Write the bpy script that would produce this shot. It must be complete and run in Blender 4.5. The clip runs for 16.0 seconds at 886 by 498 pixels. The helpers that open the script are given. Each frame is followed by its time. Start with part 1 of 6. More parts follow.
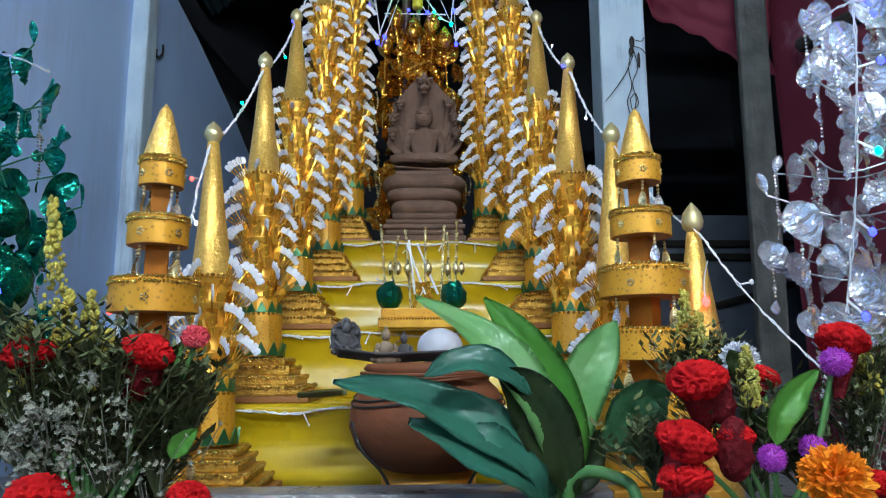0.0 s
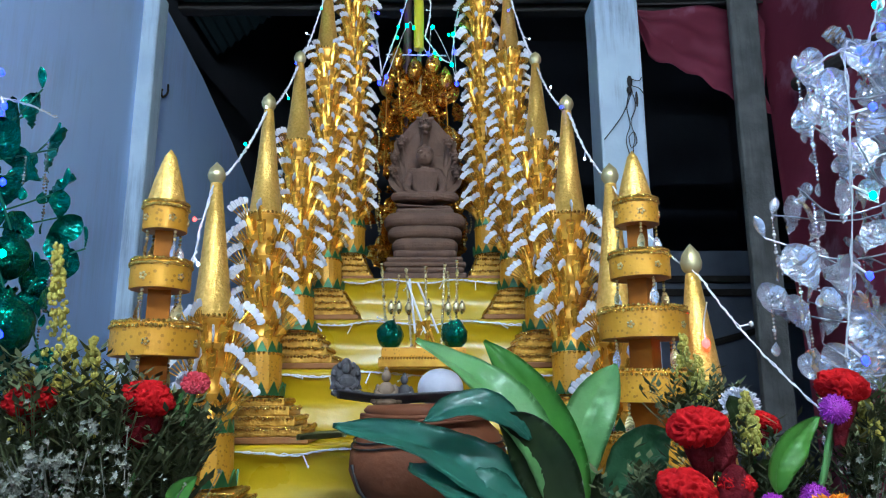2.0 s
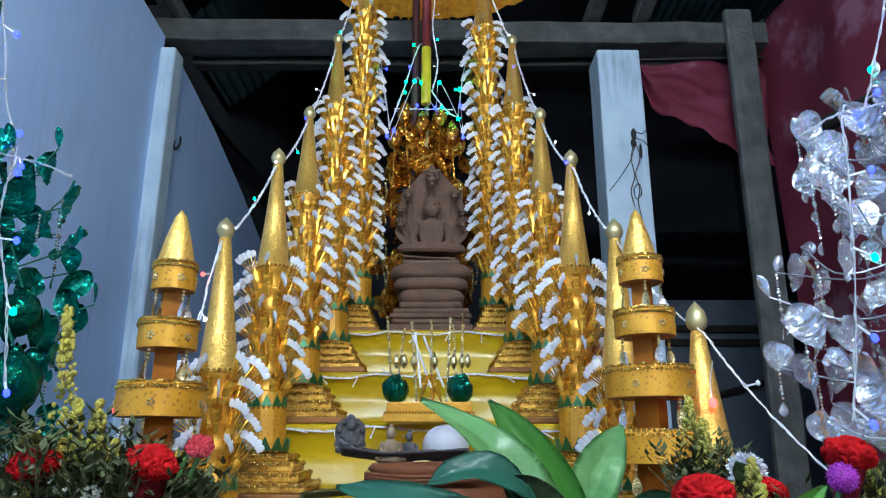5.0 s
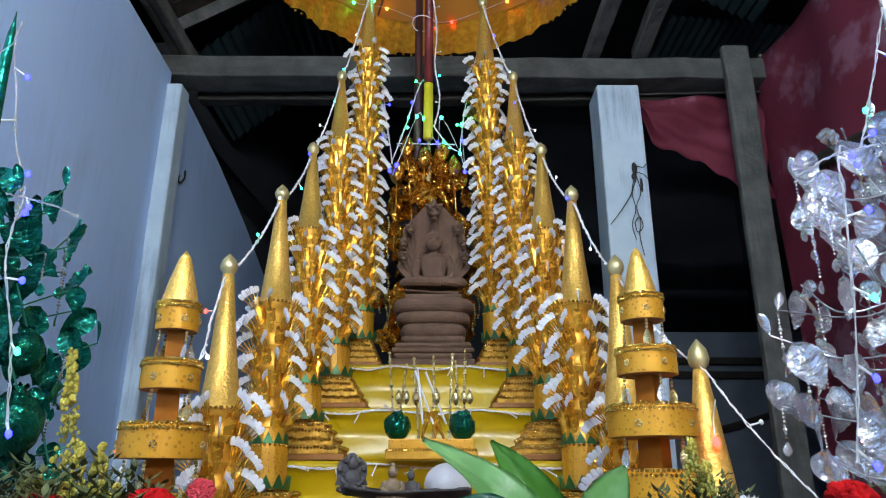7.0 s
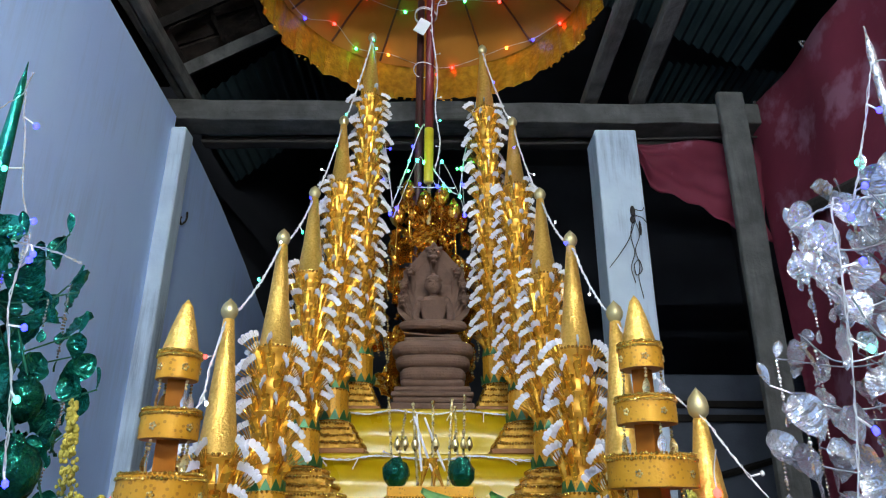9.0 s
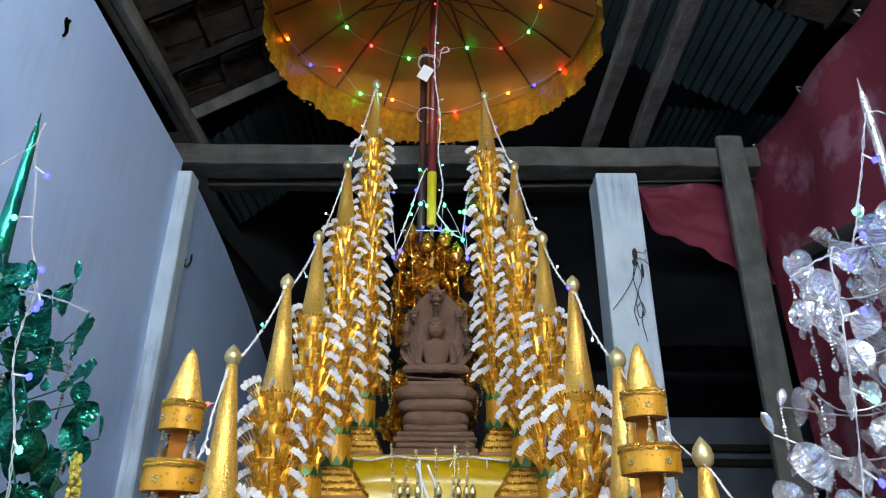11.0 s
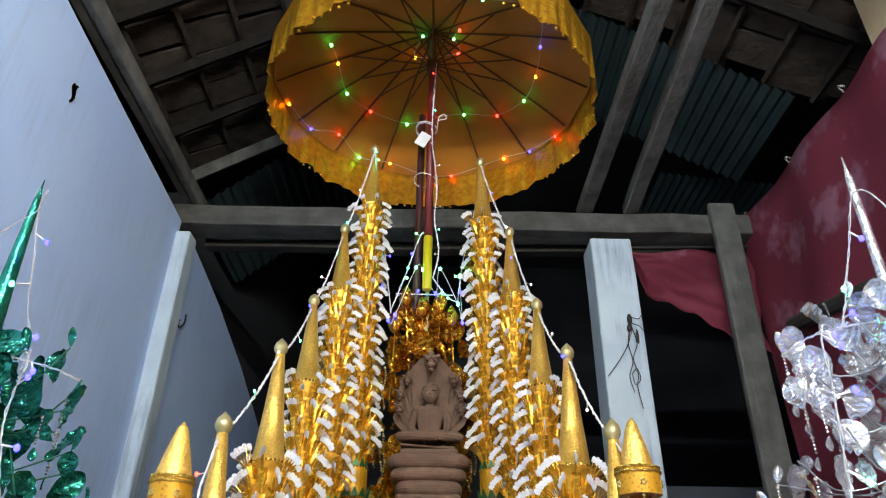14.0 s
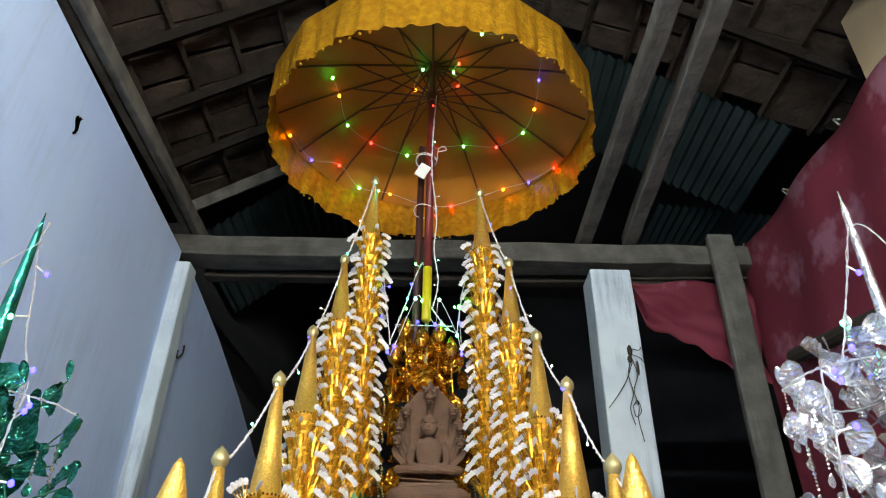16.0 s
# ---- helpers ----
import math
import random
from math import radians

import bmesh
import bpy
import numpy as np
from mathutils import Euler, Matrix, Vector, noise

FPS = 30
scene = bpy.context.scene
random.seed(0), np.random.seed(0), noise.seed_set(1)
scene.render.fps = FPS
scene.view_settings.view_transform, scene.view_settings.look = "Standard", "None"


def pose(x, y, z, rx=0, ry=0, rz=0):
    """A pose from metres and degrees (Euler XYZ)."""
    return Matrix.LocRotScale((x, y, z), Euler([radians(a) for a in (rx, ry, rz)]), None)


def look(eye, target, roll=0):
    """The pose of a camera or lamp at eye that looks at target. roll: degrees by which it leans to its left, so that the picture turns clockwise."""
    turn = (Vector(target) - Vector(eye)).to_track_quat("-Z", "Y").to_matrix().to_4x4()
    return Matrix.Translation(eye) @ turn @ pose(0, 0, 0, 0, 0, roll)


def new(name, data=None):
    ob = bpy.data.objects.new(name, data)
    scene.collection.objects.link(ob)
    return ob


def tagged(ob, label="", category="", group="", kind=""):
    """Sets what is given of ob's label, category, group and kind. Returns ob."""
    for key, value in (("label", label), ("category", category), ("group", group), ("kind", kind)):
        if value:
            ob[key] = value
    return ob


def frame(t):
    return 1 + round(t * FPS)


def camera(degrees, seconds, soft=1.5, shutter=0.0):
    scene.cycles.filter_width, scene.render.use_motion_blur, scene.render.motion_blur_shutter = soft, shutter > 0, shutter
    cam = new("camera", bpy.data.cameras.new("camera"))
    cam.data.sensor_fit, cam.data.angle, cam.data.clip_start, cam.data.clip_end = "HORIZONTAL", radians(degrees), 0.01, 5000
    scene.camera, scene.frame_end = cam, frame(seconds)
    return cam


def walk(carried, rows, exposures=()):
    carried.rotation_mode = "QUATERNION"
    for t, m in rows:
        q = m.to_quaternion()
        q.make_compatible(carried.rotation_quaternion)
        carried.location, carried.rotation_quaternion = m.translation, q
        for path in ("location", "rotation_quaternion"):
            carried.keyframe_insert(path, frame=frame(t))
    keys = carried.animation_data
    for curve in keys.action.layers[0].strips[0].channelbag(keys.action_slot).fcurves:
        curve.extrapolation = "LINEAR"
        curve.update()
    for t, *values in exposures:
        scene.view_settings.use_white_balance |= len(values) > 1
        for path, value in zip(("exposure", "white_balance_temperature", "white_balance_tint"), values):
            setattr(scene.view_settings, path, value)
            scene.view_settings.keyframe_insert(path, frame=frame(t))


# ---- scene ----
cam = camera(66.1, 16.0, soft=1.1)
PATH = [
    (0, (0.019, 0.011, 1.15), (0.064, 1.985, 1.469), -0.3),
    (0.5, (0.02, 0.009, 1.152), (0.059, 1.979, 1.496), -0.2),
    (1, (0.021, 0.006, 1.156), (0.058, 1.971, 1.527), -0.2),
    (1.5, (0.021, 0.005, 1.158), (0.06, 1.967, 1.545), -0.2),
    (2, (0.02, 0.003, 1.16), (0.062, 1.959, 1.576), -0.3),
    (2.5, (0.021, 0.002, 1.162), (0.054, 1.954, 1.596), -0.3),
    (3, (0.021, 0.0, 1.163), (0.053, 1.948, 1.618), -0.2),
    (3.5, (0.022, -0.002, 1.167), (0.046, 1.94, 1.645), -0.2),
    (4, (0.022, -0.005, 1.17), (0.047, 1.93, 1.673), -0.1),
    (6.5, (0.023, -0.016, 1.18), (0.037, 1.889, 1.789), 0.1),
    (7, (0.023, -0.019, 1.183), (0.037, 1.879, 1.814), -0.0),
    (7.5, (0.023, -0.019, 1.185), (0.035, 1.873, 1.831), 0.1),
    (8, (0.024, -0.022, 1.187), (0.039, 1.861, 1.862), 0.2),
    (8.5, (0.023, -0.025, 1.189), (0.037, 1.848, 1.891), 0.3),
    (9, (0.023, -0.032, 1.192), (0.037, 1.827, 1.93), 0.2),
    (11.5, (0.023, -0.049, 1.203), (0.027, 1.756, 2.065), 0.3),
    (12, (0.023, -0.053, 1.206), (0.031, 1.742, 2.088), 0.4),
    (12.5, (0.023, -0.055, 1.208), (0.038, 1.725, 2.119), 0.4),
    (13, (0.024, -0.059, 1.211), (0.045, 1.705, 2.154), 0.6),
    (13.5, (0.025, -0.062, 1.213), (0.044, 1.688, 2.181), 0.7),
    (14, (0.024, -0.064, 1.213), (0.039, 1.67, 2.208), 0.8),
    (14.5, (0.024, -0.066, 1.215), (0.038, 1.655, 2.235), 0.9),
    (15, (0.024, -0.066, 1.215), (0.042, 1.645, 2.25), 0.8),
    (15.5, (0.024, -0.068, 1.216), (0.046, 1.633, 2.268), 0.7),
    (16, (0.025, -0.07, 1.217), (0.039, 1.62, 2.285), 0.9),
]
walk(cam, [(t, look(eye, target, roll)) for t, eye, target, roll in PATH],
     exposures=((0, 0.07, 6350, 9), (1, 0.09, 5800, 8), (1.5, 0.09, 5700, 8), (2, 0.11, 5850, 8.5), (2.5, 0.13, 6150, 9), (3, 0.14, 6250, 9.5), (3.5, 0.13, 6300, 9.5), (4, 0.12, 5950, 8.5),
                (6.5, 0.06, 6600, 10.5), (8.5, 0.10, 6950, 14), (9, 0.12, 6900, 13.5), (11.5, 0.22, 7200, 13), (14, 0.38, 7950, 13), (16, 0.39, 8600, 12.5)))

# ---------- light ----------
world = bpy.data.worlds.new("night")
scene.world = world
world.use_nodes = True
world.node_tree.nodes["Background"].inputs[0].default_value = (0.30, 0.42, 0.8, 1)
world.node_tree.nodes["Background"].inputs[1].default_value = 0.015


# ---------- materials ----------
def mat(name, col, col2=None, rough=0.5, metal=0.0, scale=12.0, bump=0.15, bscale=60.0, rvar=0.1, trans=0.0, island=0.0, spots=None, sspace=90.0, ssize=0.25, depth=0.01, coat=0.0, sheen=0.0, streak=None, along="z", samount=0.6):
    m = bpy.data.materials.new(name)
    m.use_nodes = True
    nt = m.node_tree
    N, L = nt.nodes, nt.links
    b = N["Principled BSDF"]
    tc = N.new("ShaderNodeTexCoord")
    n1 = N.new("ShaderNodeTexNoise")
    n1.inputs["Scale"].default_value, n1.inputs["Detail"].default_value = scale, 6
    L.new(tc.outputs["Object"], n1.inputs["Vector"])
    ramp = N.new("ShaderNodeValToRGB")
    c2 = col2 or tuple(c * 0.72 for c in col)
    ramp.color_ramp.elements[0].position, ramp.color_ramp.elements[1].position = 0.32, 0.68
    ramp.color_ramp.elements[0].color, ramp.color_ramp.elements[1].color = (*c2, 1), (*col, 1)
    L.new(n1.outputs["Fac"], ramp.inputs["Fac"])
    out = ramp.outputs["Color"]
    if streak:
        mp = N.new("ShaderNodeMapping")
        mp.inputs["Scale"].default_value = {"x": (0.07, 1, 1), "y": (1, 0.07, 1), "z": (1, 1, 0.07)}[along]
        L.new(tc.outputs["Object"], mp.inputs["Vector"])
        n3 = N.new("ShaderNodeTexNoise")
        n3.inputs["Scale"].default_value, n3.inputs["Detail"].default_value, n3.inputs["Roughness"].default_value = 38, 9, 0.72
        L.new(mp.outputs["Vector"], n3.inputs["Vector"])
        n4 = N.new("ShaderNodeTexNoise")
        n4.inputs["Scale"].default_value, n4.inputs["Detail"].default_value = 2.6, 7
        L.new(tc.outputs["Object"], n4.inputs["Vector"])
        mu = N.new("ShaderNodeMath")
        mu.operation = "MULTIPLY"
        L.new(n3.outputs["Fac"], mu.inputs[0])
        L.new(n4.outputs["Fac"], mu.inputs[1])
        mr = N.new("ShaderNodeMapRange")
        mr.inputs["From Min"].default_value, mr.inputs["From Max"].default_value = 0.25, 0.42
        mr.inputs["To Max"].default_value = samount
        L.new(mu.outputs[0], mr.inputs["Value"])
        mx = N.new("ShaderNodeMix")
        mx.data_type = "RGBA"
        L.new(mr.outputs["Result"], mx.inputs["Factor"])
        L.new(out, mx.inputs["A"])
        mx.inputs["B"].default_value = (*streak, 1)
        out = mx.outputs["Result"]
    if spots:
        v = N.new("ShaderNodeTexVoronoi")
        v.inputs["Scale"].default_value = sspace
        L.new(tc.outputs["Object"], v.inputs["Vector"])
        lt = N.new("ShaderNodeMath")
        lt.operation = "LESS_THAN"
        lt.inputs[1].default_value = ssize
        L.new(v.outputs["Distance"], lt.inputs[0])
        mx = N.new("ShaderNodeMix")
        mx.data_type = "RGBA"
        L.new(lt.outputs[0], mx.inputs["Factor"])
        L.new(out, mx.inputs["A"])
        mx.inputs["B"].default_value = (*spots, 1)
        out = mx.outputs["Result"]
    if island:
        oi = N.new("ShaderNodeObjectInfo")
        ge = N.new("ShaderNodeNewGeometry")
        ad = N.new("ShaderNodeMath")
        ad.operation = "ADD"
        L.new(oi.outputs["Random"], ad.inputs[0])
        L.new(ge.outputs["Random Per Island"], ad.inputs[1])
        ma = N.new("ShaderNodeMath")
        ma.operation = "MULTIPLY_ADD"
        ma.inputs[1].default_value, ma.inputs[2].default_value = island, 1 - island
        L.new(ad.outputs[0], ma.inputs[0])
        hs = N.new("ShaderNodeHueSaturation")
        L.new(ma.outputs[0], hs.inputs["Value"])
        L.new(out, hs.inputs["Color"])
        out = hs.outputs["Color"]
    L.new(out, b.inputs["Base Color"])
    n2 = N.new("ShaderNodeTexNoise")
    n2.inputs["Scale"].default_value, n2.inputs["Detail"].default_value = bscale, 4
    L.new(tc.outputs["Object"], n2.inputs["Vector"])
    if bump:
        bp = N.new("ShaderNodeBump")
        bp.inputs["Strength"].default_value, bp.inputs["Distance"].default_value = bump, depth
        L.new(n2.outputs["Fac"], bp.inputs["Height"])
        L.new(bp.outputs["Normal"], b.inputs["Normal"])
    rr = N.new("ShaderNodeMapRange")
    rr.inputs["To Min"].default_value, rr.inputs["To Max"].default_value = max(0.02, rough - rvar), min(1, rough + rvar)
    L.new(n1.outputs["Fac"], rr.inputs["Value"])
    L.new(rr.outputs["Result"], b.inputs["Roughness"])
    b.inputs["Metallic"].default_value = metal
    b.inputs["Transmission Weight"].default_value = trans
    b.inputs["Coat Weight"].default_value = coat
    b.inputs["Sheen Weight"].default_value = sheen
    return m


def glow(name, col, strength):
    m = bpy.data.materials.new(name)
    m.use_nodes = True
    b = m.node_tree.nodes["Principled BSDF"]
    b.inputs["Base Color"].default_value = (*col, 1)
    b.inputs["Emission Color"].default_value = (*col, 1)
    b.inputs["Emission Strength"].default_value = strength
    return m


M_WALL = mat("blue_plaster", (0.47, 0.66, 1.0), (0.41, 0.59, 0.99), 0.9, scale=2.2, bump=0.05, bscale=38, streak=(0.33, 0.44, 0.70), samount=0.5)
M_POST = mat("pale_blue_paint", (0.55, 0.68, 0.80), (0.45, 0.57, 0.71), 0.8, scale=7, bump=0.35, bscale=30, streak=(0.20, 0.25, 0.36), samount=0.75)
M_WOOD = mat("grey_old_timber", (0.10, 0.102, 0.10), (0.045, 0.046, 0.045), 0.9, scale=14, bump=0.5, bscale=50, streak=(0.025, 0.024, 0.022), along="x", samount=0.9)
M_WOODY = mat("grey_old_rafter_timber", (0.118, 0.119, 0.117), (0.055, 0.056, 0.056), 0.9, scale=14, bump=0.5, bscale=50, streak=(0.02, 0.019, 0.018), along="y", samount=0.95)
M_WOODZ = mat("grey_old_upright_timber", (0.115, 0.12, 0.118), (0.06, 0.063, 0.062), 0.85, scale=14, bump=0.5, bscale=50, streak=(0.03, 0.03, 0.03), along="z", samount=0.8)
M_DARKWOOD = mat("dark_timber", (0.032, 0.026, 0.022), (0.014, 0.012, 0.011), 0.85, scale=10, bump=0.4)
M_TILE = mat("dark_clay_tile", (0.048, 0.036, 0.031), (0.018, 0.015, 0.014), 0.9, scale=13, bump=0.9, bscale=26, island=0.6, streak=(0.05, 0.048, 0.046), samount=0.5)
# rafter timber with the shade under the roof put into its colour
M_SHADETIMBER = mat("shaded_rafter_timber", (0.018, 0.015, 0.014), (0.008, 0.007, 0.007), 0.9, scale=20, bump=0.6)
for dull in (M_SHADETIMBER, M_TILE):
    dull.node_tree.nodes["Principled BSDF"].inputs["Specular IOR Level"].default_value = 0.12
M_SHEET = mat("teal_corrugated_sheet", (0.06, 0.105, 0.12), (0.035, 0.065, 0.075), 0.6, 0.15, scale=6)
M_FLOOR = mat("worn_concrete_floor", (0.22, 0.20, 0.18), (0.14, 0.13, 0.12), 0.7, scale=3)
M_BEIGE = mat("dull_brown_plaster", (0.42, 0.33, 0.22), (0.31, 0.25, 0.17), 0.85, scale=3)
# near-black colour standing in for the darkness of the unlit space behind
M_DARK = mat("unlit_space_backing", (0.05, 0.055, 0.07), (0.03, 0.033, 0.045), 0.9, scale=2)
M_PANEL = mat("blue_grey_board", (0.16, 0.19, 0.25), (0.10, 0.12, 0.17), 0.7, scale=4)
M_YELLOW = mat("yellow_satin_cloth", (0.58, 0.40, 0.008), (0.49, 0.33, 0.006), 0.29, scale=6, bump=0.12, bscale=14, rvar=0.06, depth=0.02)
M_GOLD = mat("gold_foil_card", (0.72, 0.40, 0.05), (0.53, 0.26, 0.03), 0.38, 0.55, scale=40, bump=0.25, bscale=260, depth=0.002)
M_GLIT = mat("gold_glitter", (1.0, 0.70, 0.18), (0.50, 0.28, 0.03), 0.17, 0.9, scale=230, bump=1.0, bscale=420, depth=0.004)
M_ORANGE = mat("orange_gold_brocade", (0.66, 0.33, 0.024), (0.56, 0.26, 0.017), 0.42, 0.3, scale=30, bump=0.2, bscale=300, spots=(0.40, 0.18, 0.015), sspace=150, ssize=0.27, depth=0.002)
M_CUP = mat("amber_foil", (0.90, 0.52, 0.06), (0.66, 0.31, 0.03), 0.26, 0.7, scale=60, bump=0.3, bscale=120, island=0.12, depth=0.003)
M_INNER = mat("brown_card_inside", (0.33, 0.13, 0.03), (0.22, 0.08, 0.02), 0.55, 0.1, scale=25)
M_WHITE = mat("white_felt_petal", (0.68, 0.68, 0.73), (0.56, 0.57, 0.65), 0.8, scale=50, bump=0.2, bscale=200, island=0.08, depth=0.003)
M_BUD = mat("matte_champagne_gold", (0.62, 0.55, 0.30), (0.50, 0.42, 0.20), 0.35, 0.6, scale=30, bump=0.1)
M_GREENZIG = mat("dark_green_foil_leaf", (0.03, 0.15, 0.05), (0.02, 0.08, 0.03), 0.35, 0.4, scale=40)
M_STONE = mat("brown_sandstone", (0.175, 0.10, 0.07), (0.12, 0.068, 0.05), 0.9, scale=28, bump=0.5, bscale=140, depth=0.004)
M_GREYST = mat("dark_grey_stone", (0.09, 0.085, 0.09), (0.05, 0.045, 0.05), 0.7, scale=50, bump=0.4, bscale=160, depth=0.003)
M_TERRA = mat("terracotta_cloth", (0.19, 0.056, 0.018), (0.14, 0.04, 0.013), 0.75, scale=10, bump=0.3, bscale=30, depth=0.01)
M_ORNG = mat("orange_glazed_ring", (0.75, 0.36, 0.03), (0.6, 0.25, 0.02), 0.3, 0.2, scale=20)
M_BLACK = mat("black_cord", (0.02, 0.018, 0.018), None, 0.6)
M_GREY = mat("grey_plastic_board", (0.21, 0.21, 0.23), (0.13, 0.13, 0.15), 0.3, 0.0, scale=18, bump=0.5, bscale=35)
M_LEAFP = mat("pale_green_leaf", (0.25, 0.50, 0.19), (0.17, 0.42, 0.13), 0.3, scale=14, bump=0.35, bscale=26, depth=0.006)
M_LEAF = mat("glossy_green_leaf", (0.13, 0.37, 0.06), (0.08, 0.29, 0.045), 0.32, scale=14, bump=0.25, bscale=22, depth=0.006)
M_LEAFD = mat("deep_green_leaf", (0.036, 0.062, 0.018), (0.022, 0.045, 0.014), 0.32, scale=14, bump=0.25, bscale=22, depth=0.006)
M_LEAFG = mat("veined_green_leaf", (0.07, 0.20, 0.09), (0.035, 0.12, 0.05), 0.35, scale=30, bump=0.5, bscale=40, depth=0.006)
M_LEAFE = mat("teal_green_leaf", (0.055, 0.22, 0.15), (0.035, 0.15, 0.10), 0.3, scale=14, bump=0.25, bscale=22, depth=0.006)
M_BASE = mat("dark_gold_relief", (0.80, 0.47, 0.08), (0.45, 0.23, 0.03), 0.34, 0.6, scale=70, bump=0.8, bscale=240, depth=0.004)
M_PILLAR = mat("amber_lacquer_card", (0.30, 0.105, 0.008), (0.20, 0.065, 0.005), 0.6, 0.0, scale=30)
M_PILLAR.node_tree.nodes["Principled BSDF"].inputs["Specular IOR Level"].default_value = 0.15
M_STEM = mat("green_stem", (0.10, 0.26, 0.07), (0.06, 0.18, 0.05), 0.5, scale=30)
M_GFOIL = mat("emerald_foil", (0.005, 0.32, 0.24), (0.002, 0.11, 0.085), 0.17, 0.75, scale=30, bump=0.6, bscale=70, island=0.3, depth=0.006)
M_GDEEP = mat("deep_emerald_foil", (0.003, 0.19, 0.12), (0.001, 0.06, 0.04), 0.14, 0.8, scale=40, bump=1.0, bscale=60, depth=0.012)
M_SFOIL = mat("silver_foil", (0.78, 0.80, 0.86), (0.54, 0.57, 0.64), 0.18, 0.7, scale=40, bump=0.5, bscale=80, island=0.25, depth=0.006)
M_SFOIL.node_tree.nodes["Principled BSDF"].inputs["Alpha"].default_value = 0.9
M_SWIRE = mat("clear_grey_wire", (0.34, 0.35, 0.40), (0.22, 0.22, 0.27), 0.3, 0.3, scale=60)
M_GDFOIL = mat("crumpled_gold_foil", (0.90, 0.50, 0.07), (0.65, 0.28, 0.03), 0.14, 0.9, scale=30, bump=0.7, bscale=60, island=0.25, depth=0.008)
M_SILVER = mat("silver_beads", (0.75, 0.76, 0.78), None, 0.25, 0.9)
M_PGOLD = mat("pale_gold_beads", (0.72, 0.62, 0.34), (0.5, 0.4, 0.18), 0.28, 0.85, scale=80)
M_WIRE = mat("white_wire", (0.74, 0.74, 0.76), (0.62, 0.62, 0.66), 0.55, scale=40)
M_CLEARW = mat("clear_twisted_wire", (0.38, 0.39, 0.43), (0.25, 0.26, 0.30), 0.4, scale=60)
M_CANOPY = mat("orange_gold_cloth", (0.55, 0.22, 0.022), (0.46, 0.175, 0.016), 0.6, 0.05, scale=5, bump=0.25, bscale=25, sheen=0.2)
M_VALANCE = mat("gold_brocade", (0.74, 0.38, 0.035), (0.50, 0.22, 0.018), 0.33, 0.5, scale=38, bump=0.8, bscale=70, depth=0.006)
M_POLE = mat("maroon_lacquer", (0.20, 0.02, 0.022), (0.12, 0.012, 0.015), 0.4, scale=10)
M_POLED = mat("dark_maroon_wood", (0.07, 0.018, 0.02), (0.04, 0.012, 0.012), 0.5, scale=10)
M_YPAINT = mat("yellow_paint", (0.62, 0.55, 0.03), (0.5, 0.42, 0.02), 0.45, scale=20)
M_RIB = mat("dark_umbrella_rib", (0.14, 0.05, 0.02), None, 0.6)
M_RED = mat("crimson_velvet_flower", (0.50, 0.011, 0.013), (0.28, 0.004, 0.006), 0.9, scale=70, bump=0.5, bscale=170, depth=0.003)
M_RED.node_tree.nodes["Principled BSDF"].inputs["Specular IOR Level"].default_value = 0.08
M_DRED = mat("dark_red_flower_base", (0.13, 0.008, 0.012), (0.06, 0.004, 0.006), 0.8, scale=60, bump=0.7, bscale=140, depth=0.005)
M_DRED.node_tree.nodes["Principled BSDF"].inputs["Specular IOR Level"].default_value = 0.08
M_PINK = mat("pink_petal", (0.55, 0.05, 0.08), (0.36, 0.012, 0.02), 0.75, scale=60)
M_PURPLE = mat("magenta_purple_petal", (0.30, 0.02, 0.33), (0.20, 0.01, 0.24), 0.6, scale=60, island=0.2)
M_MARI = mat("orange_marigold_petal", (0.88, 0.33, 0.01), (0.78, 0.22, 0.006), 0.6, scale=50, island=0.15)
M_YEL = mat("mustard_floret", (0.46, 0.37, 0.05), (0.22, 0.22, 0.04), 0.7, scale=50, island=0.25)
M_WFL = mat("grey_white_floret", (0.23, 0.235, 0.19), (0.07, 0.08, 0.055), 0.8, scale=50, island=0.4)
M_HERB = mat("dull_olive_foliage", (0.080, 0.096, 0.030), (0.034, 0.046, 0.014), 0.75, scale=30, island=0.3)
M_PALE = mat("pale_stone_ball", (0.55, 0.55, 0.60), (0.42, 0.42, 0.48), 0.6, scale=25)
M_BROWN = mat("brown_glazed_jar", (0.16, 0.06, 0.02), (0.10, 0.035, 0.012), 0.25, scale=25)
M_PAPER = mat("white_paper_tag", (0.75, 0.77, 0.78), (0.68, 0.7, 0.72), 0.7, scale=20)
BULB = {"w": glow("white_led", (0.80, 0.90, 1.0), 4), "g": glow("green_led", (0.01, 1.0, 0.16), 18), "b": glow("blue_led", (0.012, 0.016, 1.0), 16),
        "r": glow("red_led", (1.0, 0.025, 0.02), 14), "o": glow("amber_led", (1.0, 0.36, 0.03), 10), "c": glow("aqua_led", (0.008, 1.0, 0.5), 11), "x": M_PAPER}


